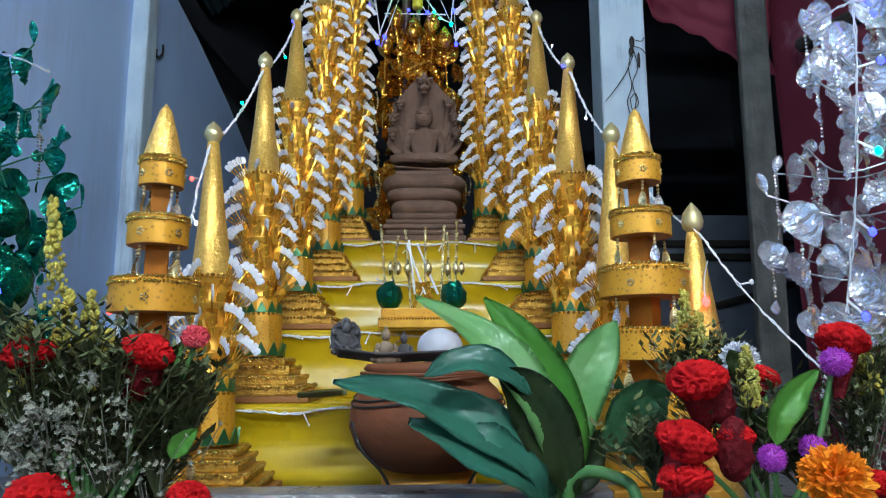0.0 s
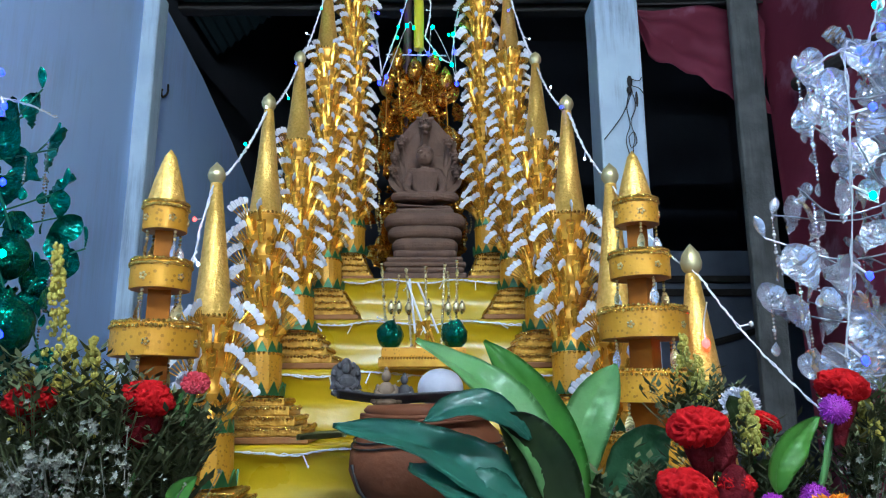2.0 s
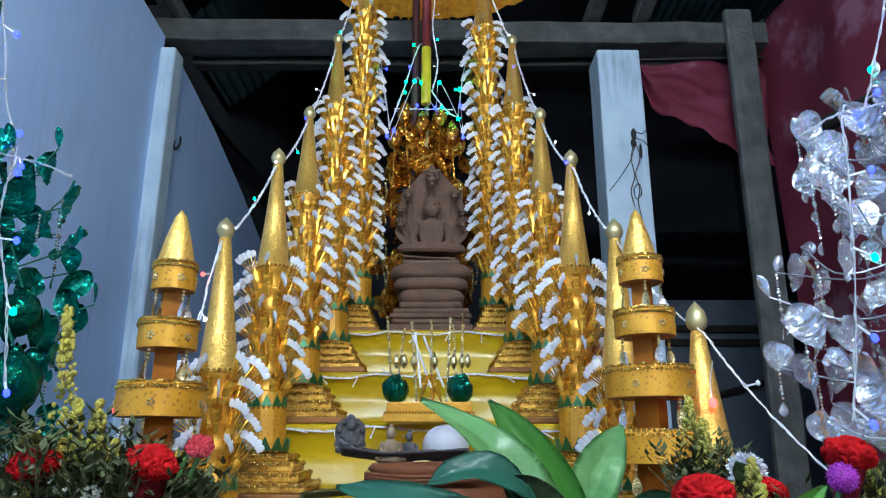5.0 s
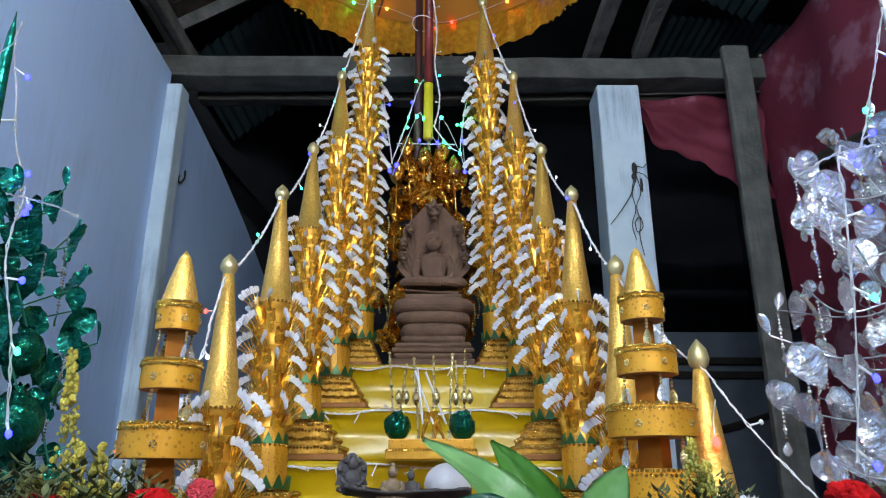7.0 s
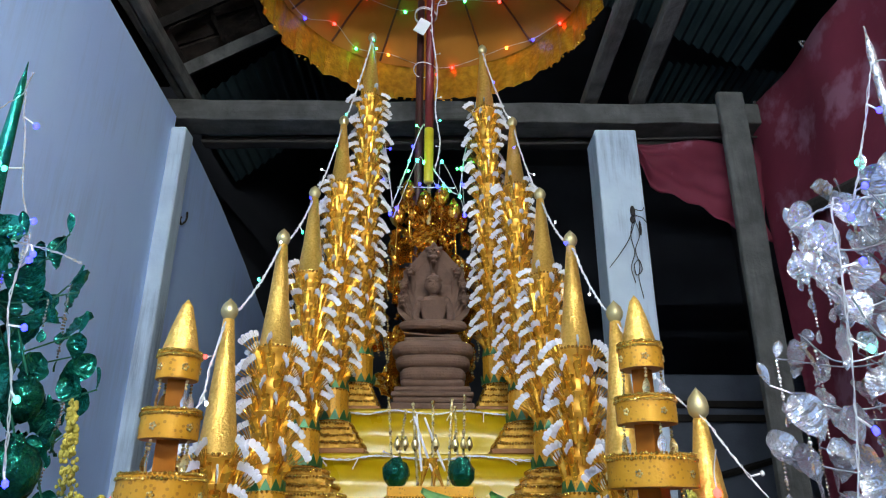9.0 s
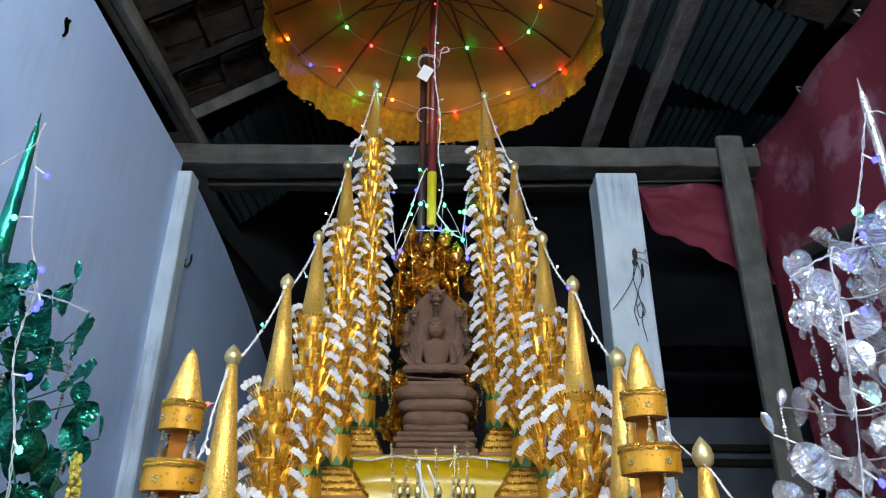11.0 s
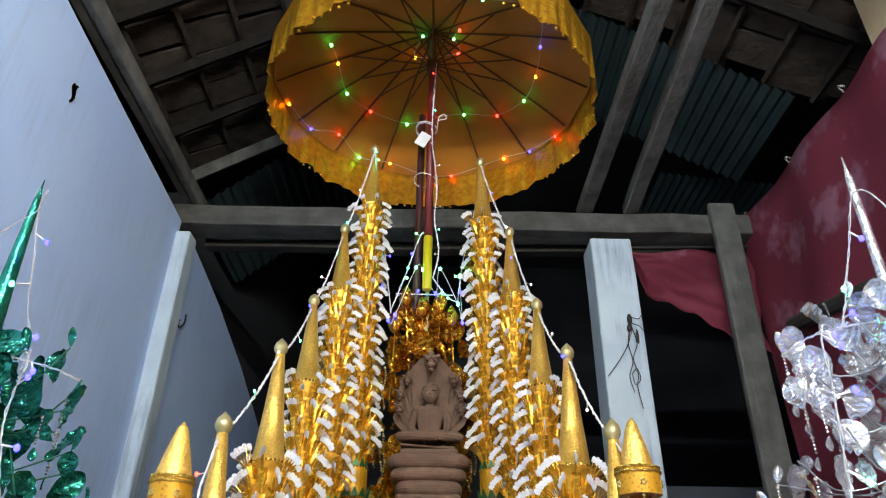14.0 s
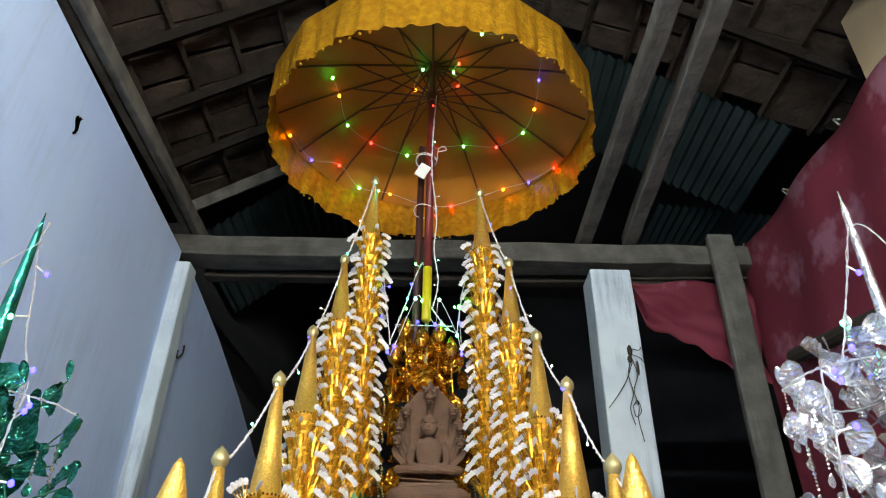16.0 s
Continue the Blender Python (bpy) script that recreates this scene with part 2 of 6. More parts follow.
def cloth_material():
    """Dark crimson curtain with scattered mauve flower clusters."""
    m = mat("crimson_flowered_curtain", (0.36, 0.055, 0.105), (0.27, 0.038, 0.076), 0.75, scale=3, bump=0.3, bscale=9, depth=0.02)
    nt = m.node_tree
    N, L = nt.nodes, nt.links
    b = N["Principled BSDF"]
    old = b.inputs["Base Color"].links[0].from_socket
    tc = [n for n in N if n.type == "TEX_COORD"][0]
    v = N.new("ShaderNodeTexVoronoi")
    v.inputs["Scale"].default_value = 4.6
    L.new(tc.outputs["Object"], v.inputs["Vector"])
    w = N.new("ShaderNodeTexNoise")
    w.inputs["Scale"].default_value, w.inputs["Detail"].default_value = 22, 5
    L.new(tc.outputs["Object"], w.inputs["Vector"])
    a = N.new("ShaderNodeMath")
    a.operation = "MULTIPLY_ADD"
    a.inputs[1].default_value = 0.9
    L.new(w.outputs["Fac"], a.inputs[0])
    L.new(v.outputs["Distance"], a.inputs[2])
    r = N.new("ShaderNodeValToRGB")
    r.color_ramp.elements[0].position, r.color_ramp.elements[1].position = 0.60, 0.88
    r.color_ramp.elements[0].color, r.color_ramp.elements[1].color = (1, 1, 1, 1), (0, 0, 0, 1)
    L.new(a.outputs[0], r.inputs["Fac"])
    mx = N.new("ShaderNodeMix")
    mx.data_type = "RGBA"
    L.new(r.outputs["Color"], mx.inputs["Factor"])
    L.new(old, mx.inputs["A"])
    mx.inputs["B"].default_value = (0.47, 0.20, 0.30, 1)
    L.new(mx.outputs["Result"], b.inputs["Base Color"])
    return m


M_CLOTH = cloth_material()


# ---------- mesh helpers ----------
def to_mesh(name, bm, material, smooth=False):
    me = bpy.data.meshes.new(name)
    bm.normal_update()
    if smooth:
        for f in bm.faces:
            f.smooth = True
    bm.to_mesh(me)
    bm.free()
    me.materials.append(material)
    return me


def part(name, bm, material, parent=None, label="", smooth=False, at=None):
    ob = new(name, to_mesh(name, bm, material, smooth))
    if parent is not None:
        ob.parent = parent
    if at is not None:
        ob.matrix_basis = at
    if label:
        tagged(ob, label)
    return ob


def piece(name, me, parent, at):
    ob = new(name, me)
    ob.parent = parent
    ob.matrix_basis = at
    return ob


def thing(name, at, label, category, group="", kind=""):
    ob = new(name)
    ob.matrix_basis = at
    return tagged(ob, label, category, group, kind)


def box(bm, x0, x1, y0, y1, z0, z1, bevel=0.0):
    vs = [bm.verts.new((x, y, z)) for z in (z0, z1) for x, y in ((x0, y0), (x1, y0), (x1, y1), (x0, y1))]
    fs = [bm.faces.new([vs[i] for i in f]) for f in ((3, 2, 1, 0), (4, 5, 6, 7), (0, 1, 5, 4), (1, 2, 6, 5), (2, 3, 7, 6), (3, 0, 4, 7))]
    if bevel:
        es = list({e for f in fs for e in f.edges})
        bmesh.ops.bevel(bm, geom=es, offset=bevel, segments=2, affect="EDGES", profile=0.5)
    return bm


def boxed(*a, bevel=0.0):
    return box(bmesh.new(), *a, bevel=bevel)


def lathe(profile, segs=24, bm=None, m=None, wob=0.0):
    """Turns (radius, height) pairs round the z axis; closes the ends where the radius is not 0."""
    bm = bm or bmesh.new()
    m = m or Matrix()
    rings = []
    for r, z in profile:
        if r < 1e-6:
            rings.append([bm.verts.new(m @ Vector((0, 0, z)))])
        else:
            rings.append([bm.verts.new(m @ Vector((r * (1 + wob * math.sin(3 * a + z * 40)) * math.cos(a), r * (1 + wob * math.cos(2 * a + z * 60)) * math.sin(a), z)))
                          for a in (2 * math.pi * i / segs for i in range(segs))])
    for a, b in zip(rings, rings[1:]):
        if len(a) == 1 and len(b) == 1:
            continue
        for i in range(segs):
            j = (i + 1) % segs
            if len(a) == 1:
                bm.faces.new((a[0], b[j], b[i]))
            elif len(b) == 1:
                bm.faces.new((a[i], a[j], b[0]))
            else:
                bm.faces.new((a[i], a[j], b[j], b[i]))
    if len(rings[0]) > 1:
        bm.faces.new(list(reversed(rings[0])))
    if len(rings[-1]) > 1:
        bm.faces.new(rings[-1])
    return bm


def tube(bm, pts, r, segs=6, r2=None):
    """A round rod along the points, from radius r to r2."""
    pts = [Vector(p) for p in pts]
    r2 = r if r2 is None else r2
    rings = []
    ref = Vector((0.31, 0.17, 0.93)).normalized()
    for i, p in enumerate(pts):
        d = (pts[min(i + 1, len(pts) - 1)] - pts[max(i - 1, 0)]).normalized()
        u = d.cross(ref)
        if u.length < 0.05:
            u = d.cross(Vector((1, 0, 0)))
        u.normalize()
        v = d.cross(u)
        k = r + (r2 - r) * i / max(1, len(pts) - 1)
        rings.append([bm.verts.new(p + k * (math.cos(2 * math.pi * s / segs) * u + math.sin(2 * math.pi * s / segs) * v)) for s in range(segs)])
    for a, b in zip(rings, rings[1:]):
        for s in range(segs):
            bm.faces.new((a[s], a[(s + 1) % segs], b[(s + 1) % segs], b[s]))
    bm.faces.new(list(reversed(rings[0])))
    bm.faces.new(rings[-1])
    return bm


def ball(bm, c, r, sub=1, sx=1, sy=1, sz=1, m=None):
    t = (m or Matrix()) @ Matrix.Translation(c) @ Matrix.Diagonal((r * sx, r * sy, r * sz, 1))
    return bmesh.ops.create_icosphere(bm, subdivisions=sub, radius=1, matrix=t)["verts"]


def spline(pts, n=8):
    """Smooth points through the given ones."""
    P = [Vector(p) for p in pts]
    P = [2 * P[0] - P[1]] + P + [2 * P[-1] - P[-2]]
    out = []
    for i in range(1, len(P) - 2):
        for k in range(n):
            t = k / n
            out.append(0.5 * (2 * P[i] + (P[i + 1] - P[i - 1]) * t + (2 * P[i - 1] - 5 * P[i] + 4 * P[i + 1] - P[i + 2]) * t * t + (3 * P[i] - P[i - 1] - 3 * P[i + 1] + P[i + 2]) * t ** 3))
    out.append(P[-2])
    return out


def sheet(bm, f, nu, nv, thick=0.0):
    """A grid of points f(u, v), u and v from 0 to 1, with a second side when thick."""
    g = [[bm.verts.new(f(i / nu, j / nv)) for j in range(nv + 1)] for i in range(nu + 1)]
    faces = [bm.faces.new((g[i][j], g[i + 1][j], g[i + 1][j + 1], g[i][j + 1])) for i in range(nu) for j in range(nv)]
    if thick:
        bmesh.ops.solidify(bm, geom=faces, thickness=thick)
    return bm


def aim(p, d, up=(0, 0, 1)):
    """A pose at p whose z axis points along d and whose x axis lies level."""
    z = Vector(d).normalized()
    x = Vector(up).cross(z)
    if x.length < 1e-4:
        x = Vector((1, 0, 0))
    x.normalize()
    y = z.cross(x)
    return Matrix.Translation(p) @ Matrix((x, y, z)).transposed().to_4x4()


# ---------- the room ----------
def tube_lamp(at, strength, label):
    """Bare fluorescent tube on a white batten, high behind the viewer."""
    lamp = thing("fluorescent_lamp", at, label, "ceiling lamp")
    t = part("tube", tube(bmesh.new(), [(-0.6, 0, 0), (0.6, 0, 0)], 0.016, 12), glow("fluorescent_white", (0.80, 0.93, 1.0), strength), lamp)
    part("batten", boxed(-0.63, 0.63, 0.03, 0.07, -0.02, 0.03, bevel=0.004), M_PAPER, lamp, at=pose(0, -0.13, 0.02))
    for x in (-0.5, 0.5):
        part("hanger", tube(bmesh.new(), [(x, -0.08, 0.04), (x, -0.08, 3.87 - 0.60 * abs(x + at.translation.x - 0.15) - at.translation.z)], 0.004, 6), M_BLACK, lamp)
    return lamp


tube_lamp(pose(0.04, -0.42, 2.55), 350, "lit white fluorescent tube hung under the roof")
tube_lamp(pose(0.70, -1.7, 2.05), 190, "lit white fluorescent tube on hangers near the wall")

Y_BEAM = 2.34
tagged(part("floor", boxed(-1.3, 3.0, -3.2, 6.2, -0.1, 0.0), M_FLOOR), "worn grey concrete floor of the hall", "floor", kind="structure")
def left_wall():
    """Plaster wall whose top falls a little towards the far post."""
    bm = bmesh.new()
    prof = [(-3.2, 0), (Y_BEAM - 0.005, 0), (Y_BEAM - 0.005, 2.70), (1.0, 2.79), (-3.2, 2.79)]
    a = [bm.verts.new((-1.037, y, z)) for y, z in prof]
    b = [bm.verts.new((-1.20, y, z)) for y, z in prof]
    bm.faces.new(a), bm.faces.new(list(reversed(b)))
    for i in range(len(prof)):
        j = (i + 1) % len(prof)
        bm.faces.new((a[j], a[i], b[i], b[j]))
    return bm


tagged(part("wall_left", left_wall(), M_WALL), "pale blue plastered side wall", "wall", kind="structure")


def back_left_wall():
    bm = bmesh.new()
    prof = [(Y_BEAM + 0.06, 0), (5.6, 0), (5.6, 1.3), (4.6, 2.02), (4.0, 2.27), (3.4, 2.46), (2.9, 2.58), (2.6, 2.63), (Y_BEAM + 0.06, 2.66)]
    a = [bm.verts.new((-1.012, y, z)) for y, z in prof]
    b = [bm.verts.new((-1.19, y, z)) for y, z in prof]
    bm.faces.new(a), bm.faces.new(list(reversed(b)))
    for i in range(len(prof)):
        j = (i + 1) % len(prof)
        bm.faces.new((a[j], a[i], b[i], b[j]))
    return bm


tagged(part("wall_left_back", back_left_wall(), M_WALL), "blue plastered wall with a sloping top edge", "wall", kind="structure")
tagged(part("wall_right", boxed(1.42, 1.55, -3.2, 1.50, 0, 3.4), M_BEIGE), "dull brown plastered wall", "wall", kind="structure")
tagged(part("wall_right_low", boxed(1.42, 1.55, 1.50, 2.5, 0, 2.74), M_BEIGE), "low brown wall behind the curtain", "wall", kind="structure")
# added backing, coloured near-black so the space beyond reads as unlit
tagged(part("dark_backing_right", boxed(2.95, 3.0, 1.5, 6.2, 0, 4.6), M_DARK), "added near-black backing at the side of the unlit space behind", "wall", kind="structure")
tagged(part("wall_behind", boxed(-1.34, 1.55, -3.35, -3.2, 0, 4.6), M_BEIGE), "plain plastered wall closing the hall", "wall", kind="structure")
# added near-black backings that shut out the world background
tagged(part("dark_backing_side", boxed(1.55, 3.0, 1.40, 1.50, 0, 4.6), M_DARK), "added near-black backing closing the unlit side space", "wall", kind="structure")
tagged(part("dark_backing_far", boxed(-1.3, 3.0, 6.2, 6.3, 0, 4.6), M_DARK), "added near-black backing for the unlit space behind", "wall", kind="structure")
tagged(part("dark_backing_left", boxed(-1.40, -1.2, -3.2, 6.2, 0, 4.6), M_DARK), "added near-black backing closing the gap over the plaster wall", "wall", kind="structure")


def post(name, x0, x1, y0, y1, z1, material, label, lean=0.0):
    bm = boxed(x0, x1, y0, y1, 0, z1, bevel=0.008)
    bmesh.ops.subdivide_edges(bm, edges=[e for e in bm.edges if abs(e.verts[0].co.z - e.verts[1].co.z) > 1], cuts=14)
    for v in bm.verts:
        v.co.x += lean * (z1 - v.co.z) + 0.003 * noise.noise((v.co.z * 5, x0 * 9, 0))
        v.co.y += 0.003 * noise.noise((v.co.z * 5, 3, x0 * 9))
    return tagged(part(name, bm, material), label, "post", kind="structure")


post("post_left", -1.09, -0.980, Y_BEAM - 0.03, Y_BEAM + 0.06, 2.64, M_POST, "pale blue painted post standing against the wall")
post("post_right", 0.652, 0.82, Y_BEAM, Y_BEAM + 0.15, 2.66, M_POST, "pale blue painted square post with stained paint")
post("post_timber", 1.158, 1.264, 2.30, 2.335, 2.82, M_WOODZ, "grey weathered timber upright nailed to the beam", lean=-0.012)


def timber(name, x0, x1, y0, y1, z0, z1, label, material=M_WOOD, along="x"):
    bm = boxed(x0, x1, y0, y1, z0, z1, bevel=0.006)
    k = 0 if along == "x" else 1
    bmesh.ops.subdivide_edges(bm, edges=[e for e in bm.edges if abs(e.verts[0].co[k] - e.verts[1].co[k]) > 0.4], cuts=24)
    for v in bm.verts:
        v.co.z += 0.008 * noise.noise((v.co.x * 4, v.co.y * 4, z0 * 3)) + 0.003 * noise.noise((v.co.x * 23, v.co.y * 23, z0 * 7))
        v.co[1 - k] += 0.006 * noise.noise((v.co.x * 5, v.co.y * 5, 5))
    return tagged(part(name, bm, material), label, "beam", kind="structure")


timber("beam_front", -1.10, 1.42, Y_BEAM, Y_BEAM + 0.12, 2.692, 2.785, "long grey weathered timber beam across the posts")
timber("beam_lower", -0.99, 1.42, Y_BEAM + 0.16, Y_BEAM + 0.22, 2.682, 2.714, "darker second beam behind the posts", M_DARKWOOD)
timber("tie_left", -1.056, -1.022, -3.2, Y_BEAM + 0.1, 2.80, 2.88, "grey roof timber running along the wall top", M_WOODY, along="y")
timber("tie_left_inner", -1.018, -0.984, -3.2, Y_BEAM + 0.1, 2.795, 2.86, "thinner grey roof timber beside the wall-top one", M_WOODY, along="y")
timber("tie_middle", 0.626, 0.684, -3.2, Y_BEAM + 0.1, 2.80, 2.86, "grey roof timber running towards the beam", M_WOODY, along="y")
timber("tie_right", -0.060, 0, -5.4, 0.1, 2.80, 2.86, "grey roof timber beside its twin", M_WOODY, along="y").matrix_basis = pose(0.876, 2.30, 0, 0, 0, -2.7)
# near-black tile colour on this timber stands in for the shaded gap
timber("wall_plate", -1.20, -1.085, -3.2, Y_BEAM, 2.84, 2.90, "timber over the wall top, coloured near-black for the shade there", M_TILE, along="y")

# roof: two slopes of tiles on battens and rafters
RIDGE = (0.15, 3.91)


def roof_slope(sign, x_eave, z_eave):
    L = Vector((RIDGE[0] - x_eave, 0, RIDGE[1] - z_eave))
    ln = L.length
    d = L / ln
    up = Vector((-d.z, 0, d.x)) * (1 if sign > 0 else -1)
    bm = bmesh.new()
    course, width = 0.20, 0.155
    for i in range(int(ln / course) + 1):
        for j in range(int((5.6 if sign > 0 else 5.0) / width)):
            y = -3.0 + j * width + (width / 2 if i % 2 else 0) + random.uniform(-0.008, 0.008)
            lift = 0.010 + random.uniform(0, 0.030)
            p0 = Vector((x_eave, y, z_eave)) + d * (i * course)
            p1 = p0 + d * (course * 1.12)
            w = width - random.uniform(0.003, 0.014)
            if random.random() < 0.2:
                p0, w = p0 + d * random.uniform(-0.03, 0.02), w * random.uniform(0.8, 0.97)
            q = [p0 + up * lift, p0 + Vector((0, w, 0)) + up * lift, p1 + Vector((0, w, 0)), p1]
            a = [bm.verts.new(c) for c in q]
            b = [bm.verts.new(c + up * 0.014) for c in q]
            bm.faces.new(a), bm.faces.new(list(reversed(b)))
            for k in range(4):
                bm.faces.new((a[(k + 1) % 4], a[k], b[k], b[(k + 1) % 4]))
    name = "roof_left" if sign > 0 else "roof_right"
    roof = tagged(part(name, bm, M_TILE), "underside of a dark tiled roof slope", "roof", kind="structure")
    bm = bmesh.new()
    for i in range(int(ln / course) + 1):
        c = Vector((x_eave, 0, z_eave)) + d * (i * course + 0.03) - up * 0.022
        tube(bm, [c + Vector((0, -3.1, 0)), c + Vector((0, 2.6 if sign > 0 else 1.98, 0))], 0.013, 4)
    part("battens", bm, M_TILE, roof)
    for k in range(-15, 4 if sign > 0 else 1):
        y = 1.63 + 0.308 * k + (0 if k > -2 else 0.02 * math.sin(k * 2.3))
        bm = bmesh.new()
        tube(bm, [Vector((x_eave, y, z_eave)) - up * 0.05, Vector((RIDGE[0], y, RIDGE[1])) - up * 0.05], 0.036 if k == 3 else 0.026, 4)
        # the last rafter gets the lit timber colour, the others the shaded one
        part("rafter", bm, M_WOODY if k == 3 else M_SHADETIMBER, roof)
    return roof


roof_slope(1, -1.34, 3.016)
roof_slope(-1, 1.72, 3.0)
# added unseen sheet that keeps the sky glow out from above
tagged(part("dark_backing_top", boxed(-1.4, 3.0, -3.3, 6.3, 4.6, 4.65), M_DARK), "added unseen near-black backing closing the top above the roof", "roof", kind="structure")


def corrugated(x0, x1, y0, y1, z0, z1):
    """Sheet sloping from z0 to z1 across x, its ridges running along y."""
    def f(u, v):
        return Vector((x0 + (x1 - x0) * u, y0 + (y1 - y0) * v, z0 + (z1 - z0) * u + 0.009 * math.sin(u * (x1 - x0) / 0.042 * 2 * math.pi)))
    return sheet(bmesh.new(), f, 180, 2, 0.002)


tagged(part("metal_sheet", corrugated(0.5, 1.47, 2.0, 2.60, 3.70, 3.14), M_SHEET), "dull teal corrugated sheet under the roof", "roofing sheet", kind="structure")
tagged(part("metal_sheet", corrugated(1.15, 1.95, 2.75, 3.3, 3.30, 3.22), M_SHEET), "dull teal corrugated sheet under the roof", "roofing sheet", kind="structure")
tagged(part("metal_sheet", corrugated(-1.15, -0.45, 2.7, 3.5, 3.0, 3.6), M_SHEET), "dull teal corrugated sheet under the roof", "roofing sheet", kind="structure")


# curtain along the wall and the loose corner between the posts
def curtain(u, v):
    y = -1.2 + 3.64 * u
    z = 0.1 + 2.70 * v
    sag = 0.006 * abs(math.sin(u * math.pi * 10)) if v > 0.99 else 0
    return Vector((1.345 + 0.018 * math.sin(y * 5 + z) + 0.012 * math.sin(y * 13 + 2 * z) + 0.03 * (1 - v) * math.sin(y * 3) - 0.018 * v * math.sin(y * 5 + z), y, z - sag))


cur = tagged(part("curtain", sheet(bmesh.new(), curtain, 110, 30, 0.002), M_CLOTH, smooth=True), "crimson curtain with mauve flowers hung along the wall", "curtain")
for k in range(10):
    bm = bmesh.new()
    y = -1.1 + 0.385 * k
    tube(bm, spline([(1.345, y, 2.785), (1.333, y, 2.805), (1.340, y + 0.01, 2.820), (1.355, y, 2.812)], 4), 0.0035, 6)
    part("hook", bm, M_SILVER, cur)


def flap(u, v):
    top = Vector((0.835 + 0.50 * u, 2.42, 2.64 + 0.012 * u))
    low = Vector((0.835 + 0.50 * u, 2.43, 2.61 - 0.16 * min(1, u / 0.1) - 0.27 * max(0, u - 0.1) + 0.008 * math.sin(u * 30)))
    p = top.lerp(low, v)
    p.y += 0.018 * math.sin(v * 7 + u * 9) + 0.01 * math.sin(v * 17 - u * 5)
    return p


tagged(part("loose_curtain", sheet(bmesh.new(), flap, 40, 24, 0.002), M_CLOTH, smooth=True), "loose corner of crimson curtain tied between the posts", "curtain")
bm = bmesh.new()
tube(bm, spline([(0.82, 2.40, 2.65), (1.0, 2.395, 2.652), (1.34, 2.40, 2.665)], 6), 0.005, 6)
tagged(part("rope", bm, M_BLACK), "thin dark rope stretched between two posts", "rope")
bm = bmesh.new()
tube(bm, [(1.335, 1.2, 2.05), (1.32, 2.2, 2.22)], 0.028, 10)
tagged(part("wall_pole", bm, M_DARKWOOD), "dark wooden pole lying against the curtain", "pole")

# dim store behind the right post
board = thing("storage_board", pose(1.75, 4.0, 0), "blue-grey board partition with dark rails", "partition", kind="structure")
part("panel", boxed(-0.8, 0.7, 0, 0.05, 0, 2.0, bevel=0.01), M_PANEL, board)
for z in (1.72, 1.80):
    part("rail", boxed(-0.75, 0.7, -0.04, -0.003, z, z + 0.04, bevel=0.005), M_DARKWOOD, board)
bm = bmesh.new()
tube(bm, [(-0.30, -0.03, 1.38), (0.6, -0.03, 1.62)], 0.02, 6)
part("brace", bm, M_DARKWOOD, board)

# wire hooked on the post
wires = thing("tangled_wire", pose(0.768, Y_BEAM - 0.010, 2.24), "tangle of dark wire hanging on a post", "wire")
for pts in ([(0, 0, 0.03), (-0.02, -0.004, -0.05), (-0.012, -0.004, -0.12), (-0.03, -0.004, -0.18), (-0.02, -0.003, -0.24)],
            [(0, 0, 0.03), (0.012, -0.006, -0.05), (-0.008, -0.004, -0.11), (0.002, -0.004, -0.17), (-0.006, -0.003, -0.22), (0.004, -0.003, -0.30)],
            [(0, 0, 0.0), (-0.03, -0.006, -0.07), (-0.07, -0.004, -0.13), (-0.11, -0.003, -0.18)],
            [(-0.02, -0.004, -0.17), (0.0, -0.005, -0.15), (0.008, -0.005, -0.19), (-0.014, -0.005, -0.21), (-0.02, -0.004, -0.17)],
            [(0, 0, 0.06), (0.03, -0.006, 0.05), (0.042, -0.005, 0.065)], [(0, 0, 0.035), (0.03, -0.006, 0.02), (0.045, -0.005, 0.0)]):
    part("wire_strand", tube(bmesh.new(), spline(pts, 6), 0.0017, 5), M_BLACK, wires)
bm = bmesh.new()
ball(bm, (-0.002, 0, 0.05), 0.011, 2, 0.9, 0.7, 2.2)
ball(bm, (-0.006, 0, 0.015), 0.010, 2, 1.0, 0.7, 1.5)
part("knot", bm, M_BLACK, wires, smooth=True)
bm = bmesh.new()
ball(bm, (0.020, 0, -0.02), 0.007, 2, 0.8, 0.7, 4.5)
part("wire_end", bm, M_BLACK, wires, smooth=True)
bm = bmesh.new()
tube(bm, spline([(-1.008, 2.52, 2.36), (-1.004, 2.51, 2.32), (-1.006, 2.47, 2.285), (-1.004, 2.45, 2.305), (-1.004, 2.46, 2.31)], 4), 0.004, 6)
tagged(part("wall_hook", bm, M_BLACK), "bent dark iron hook in the blue post", "hook")
bm = bmesh.new()
sheet(bm, lambda u, v: Vector((-1.033, 1.42 + 0.022 * u * (0.4 + v) + 0.008 * math.sin(v * 6), 2.53 + 0.062 * v + 0.012 * u * v + 0.004 * math.sin(u * 14))), 6, 6, 0.003)
tagged(part("torn_tape", bm, M_BLACK), "small torn strip of black tape on the wall", "tape")

# ---------- the stepped altar ----------
TABLE = 0.93
TREADS = [(1.272, 1.072), (1.464, 1.212), (1.656, 1.337), (1.856, 1.471)]
HALF = [0.46, 0.43, 0.41, 0.36]
CX = -0.008

altar = thing("stepped_altar", pose(CX, 0, 0), "stepped altar draped in shiny yellow satin cloth", "altar")
part("table_top", boxed(-0.80, 0.80, 0.42, 2.6, TABLE - 0.05, TABLE, bevel=0.006), M_GREY, altar, "grey plastic-covered table top")
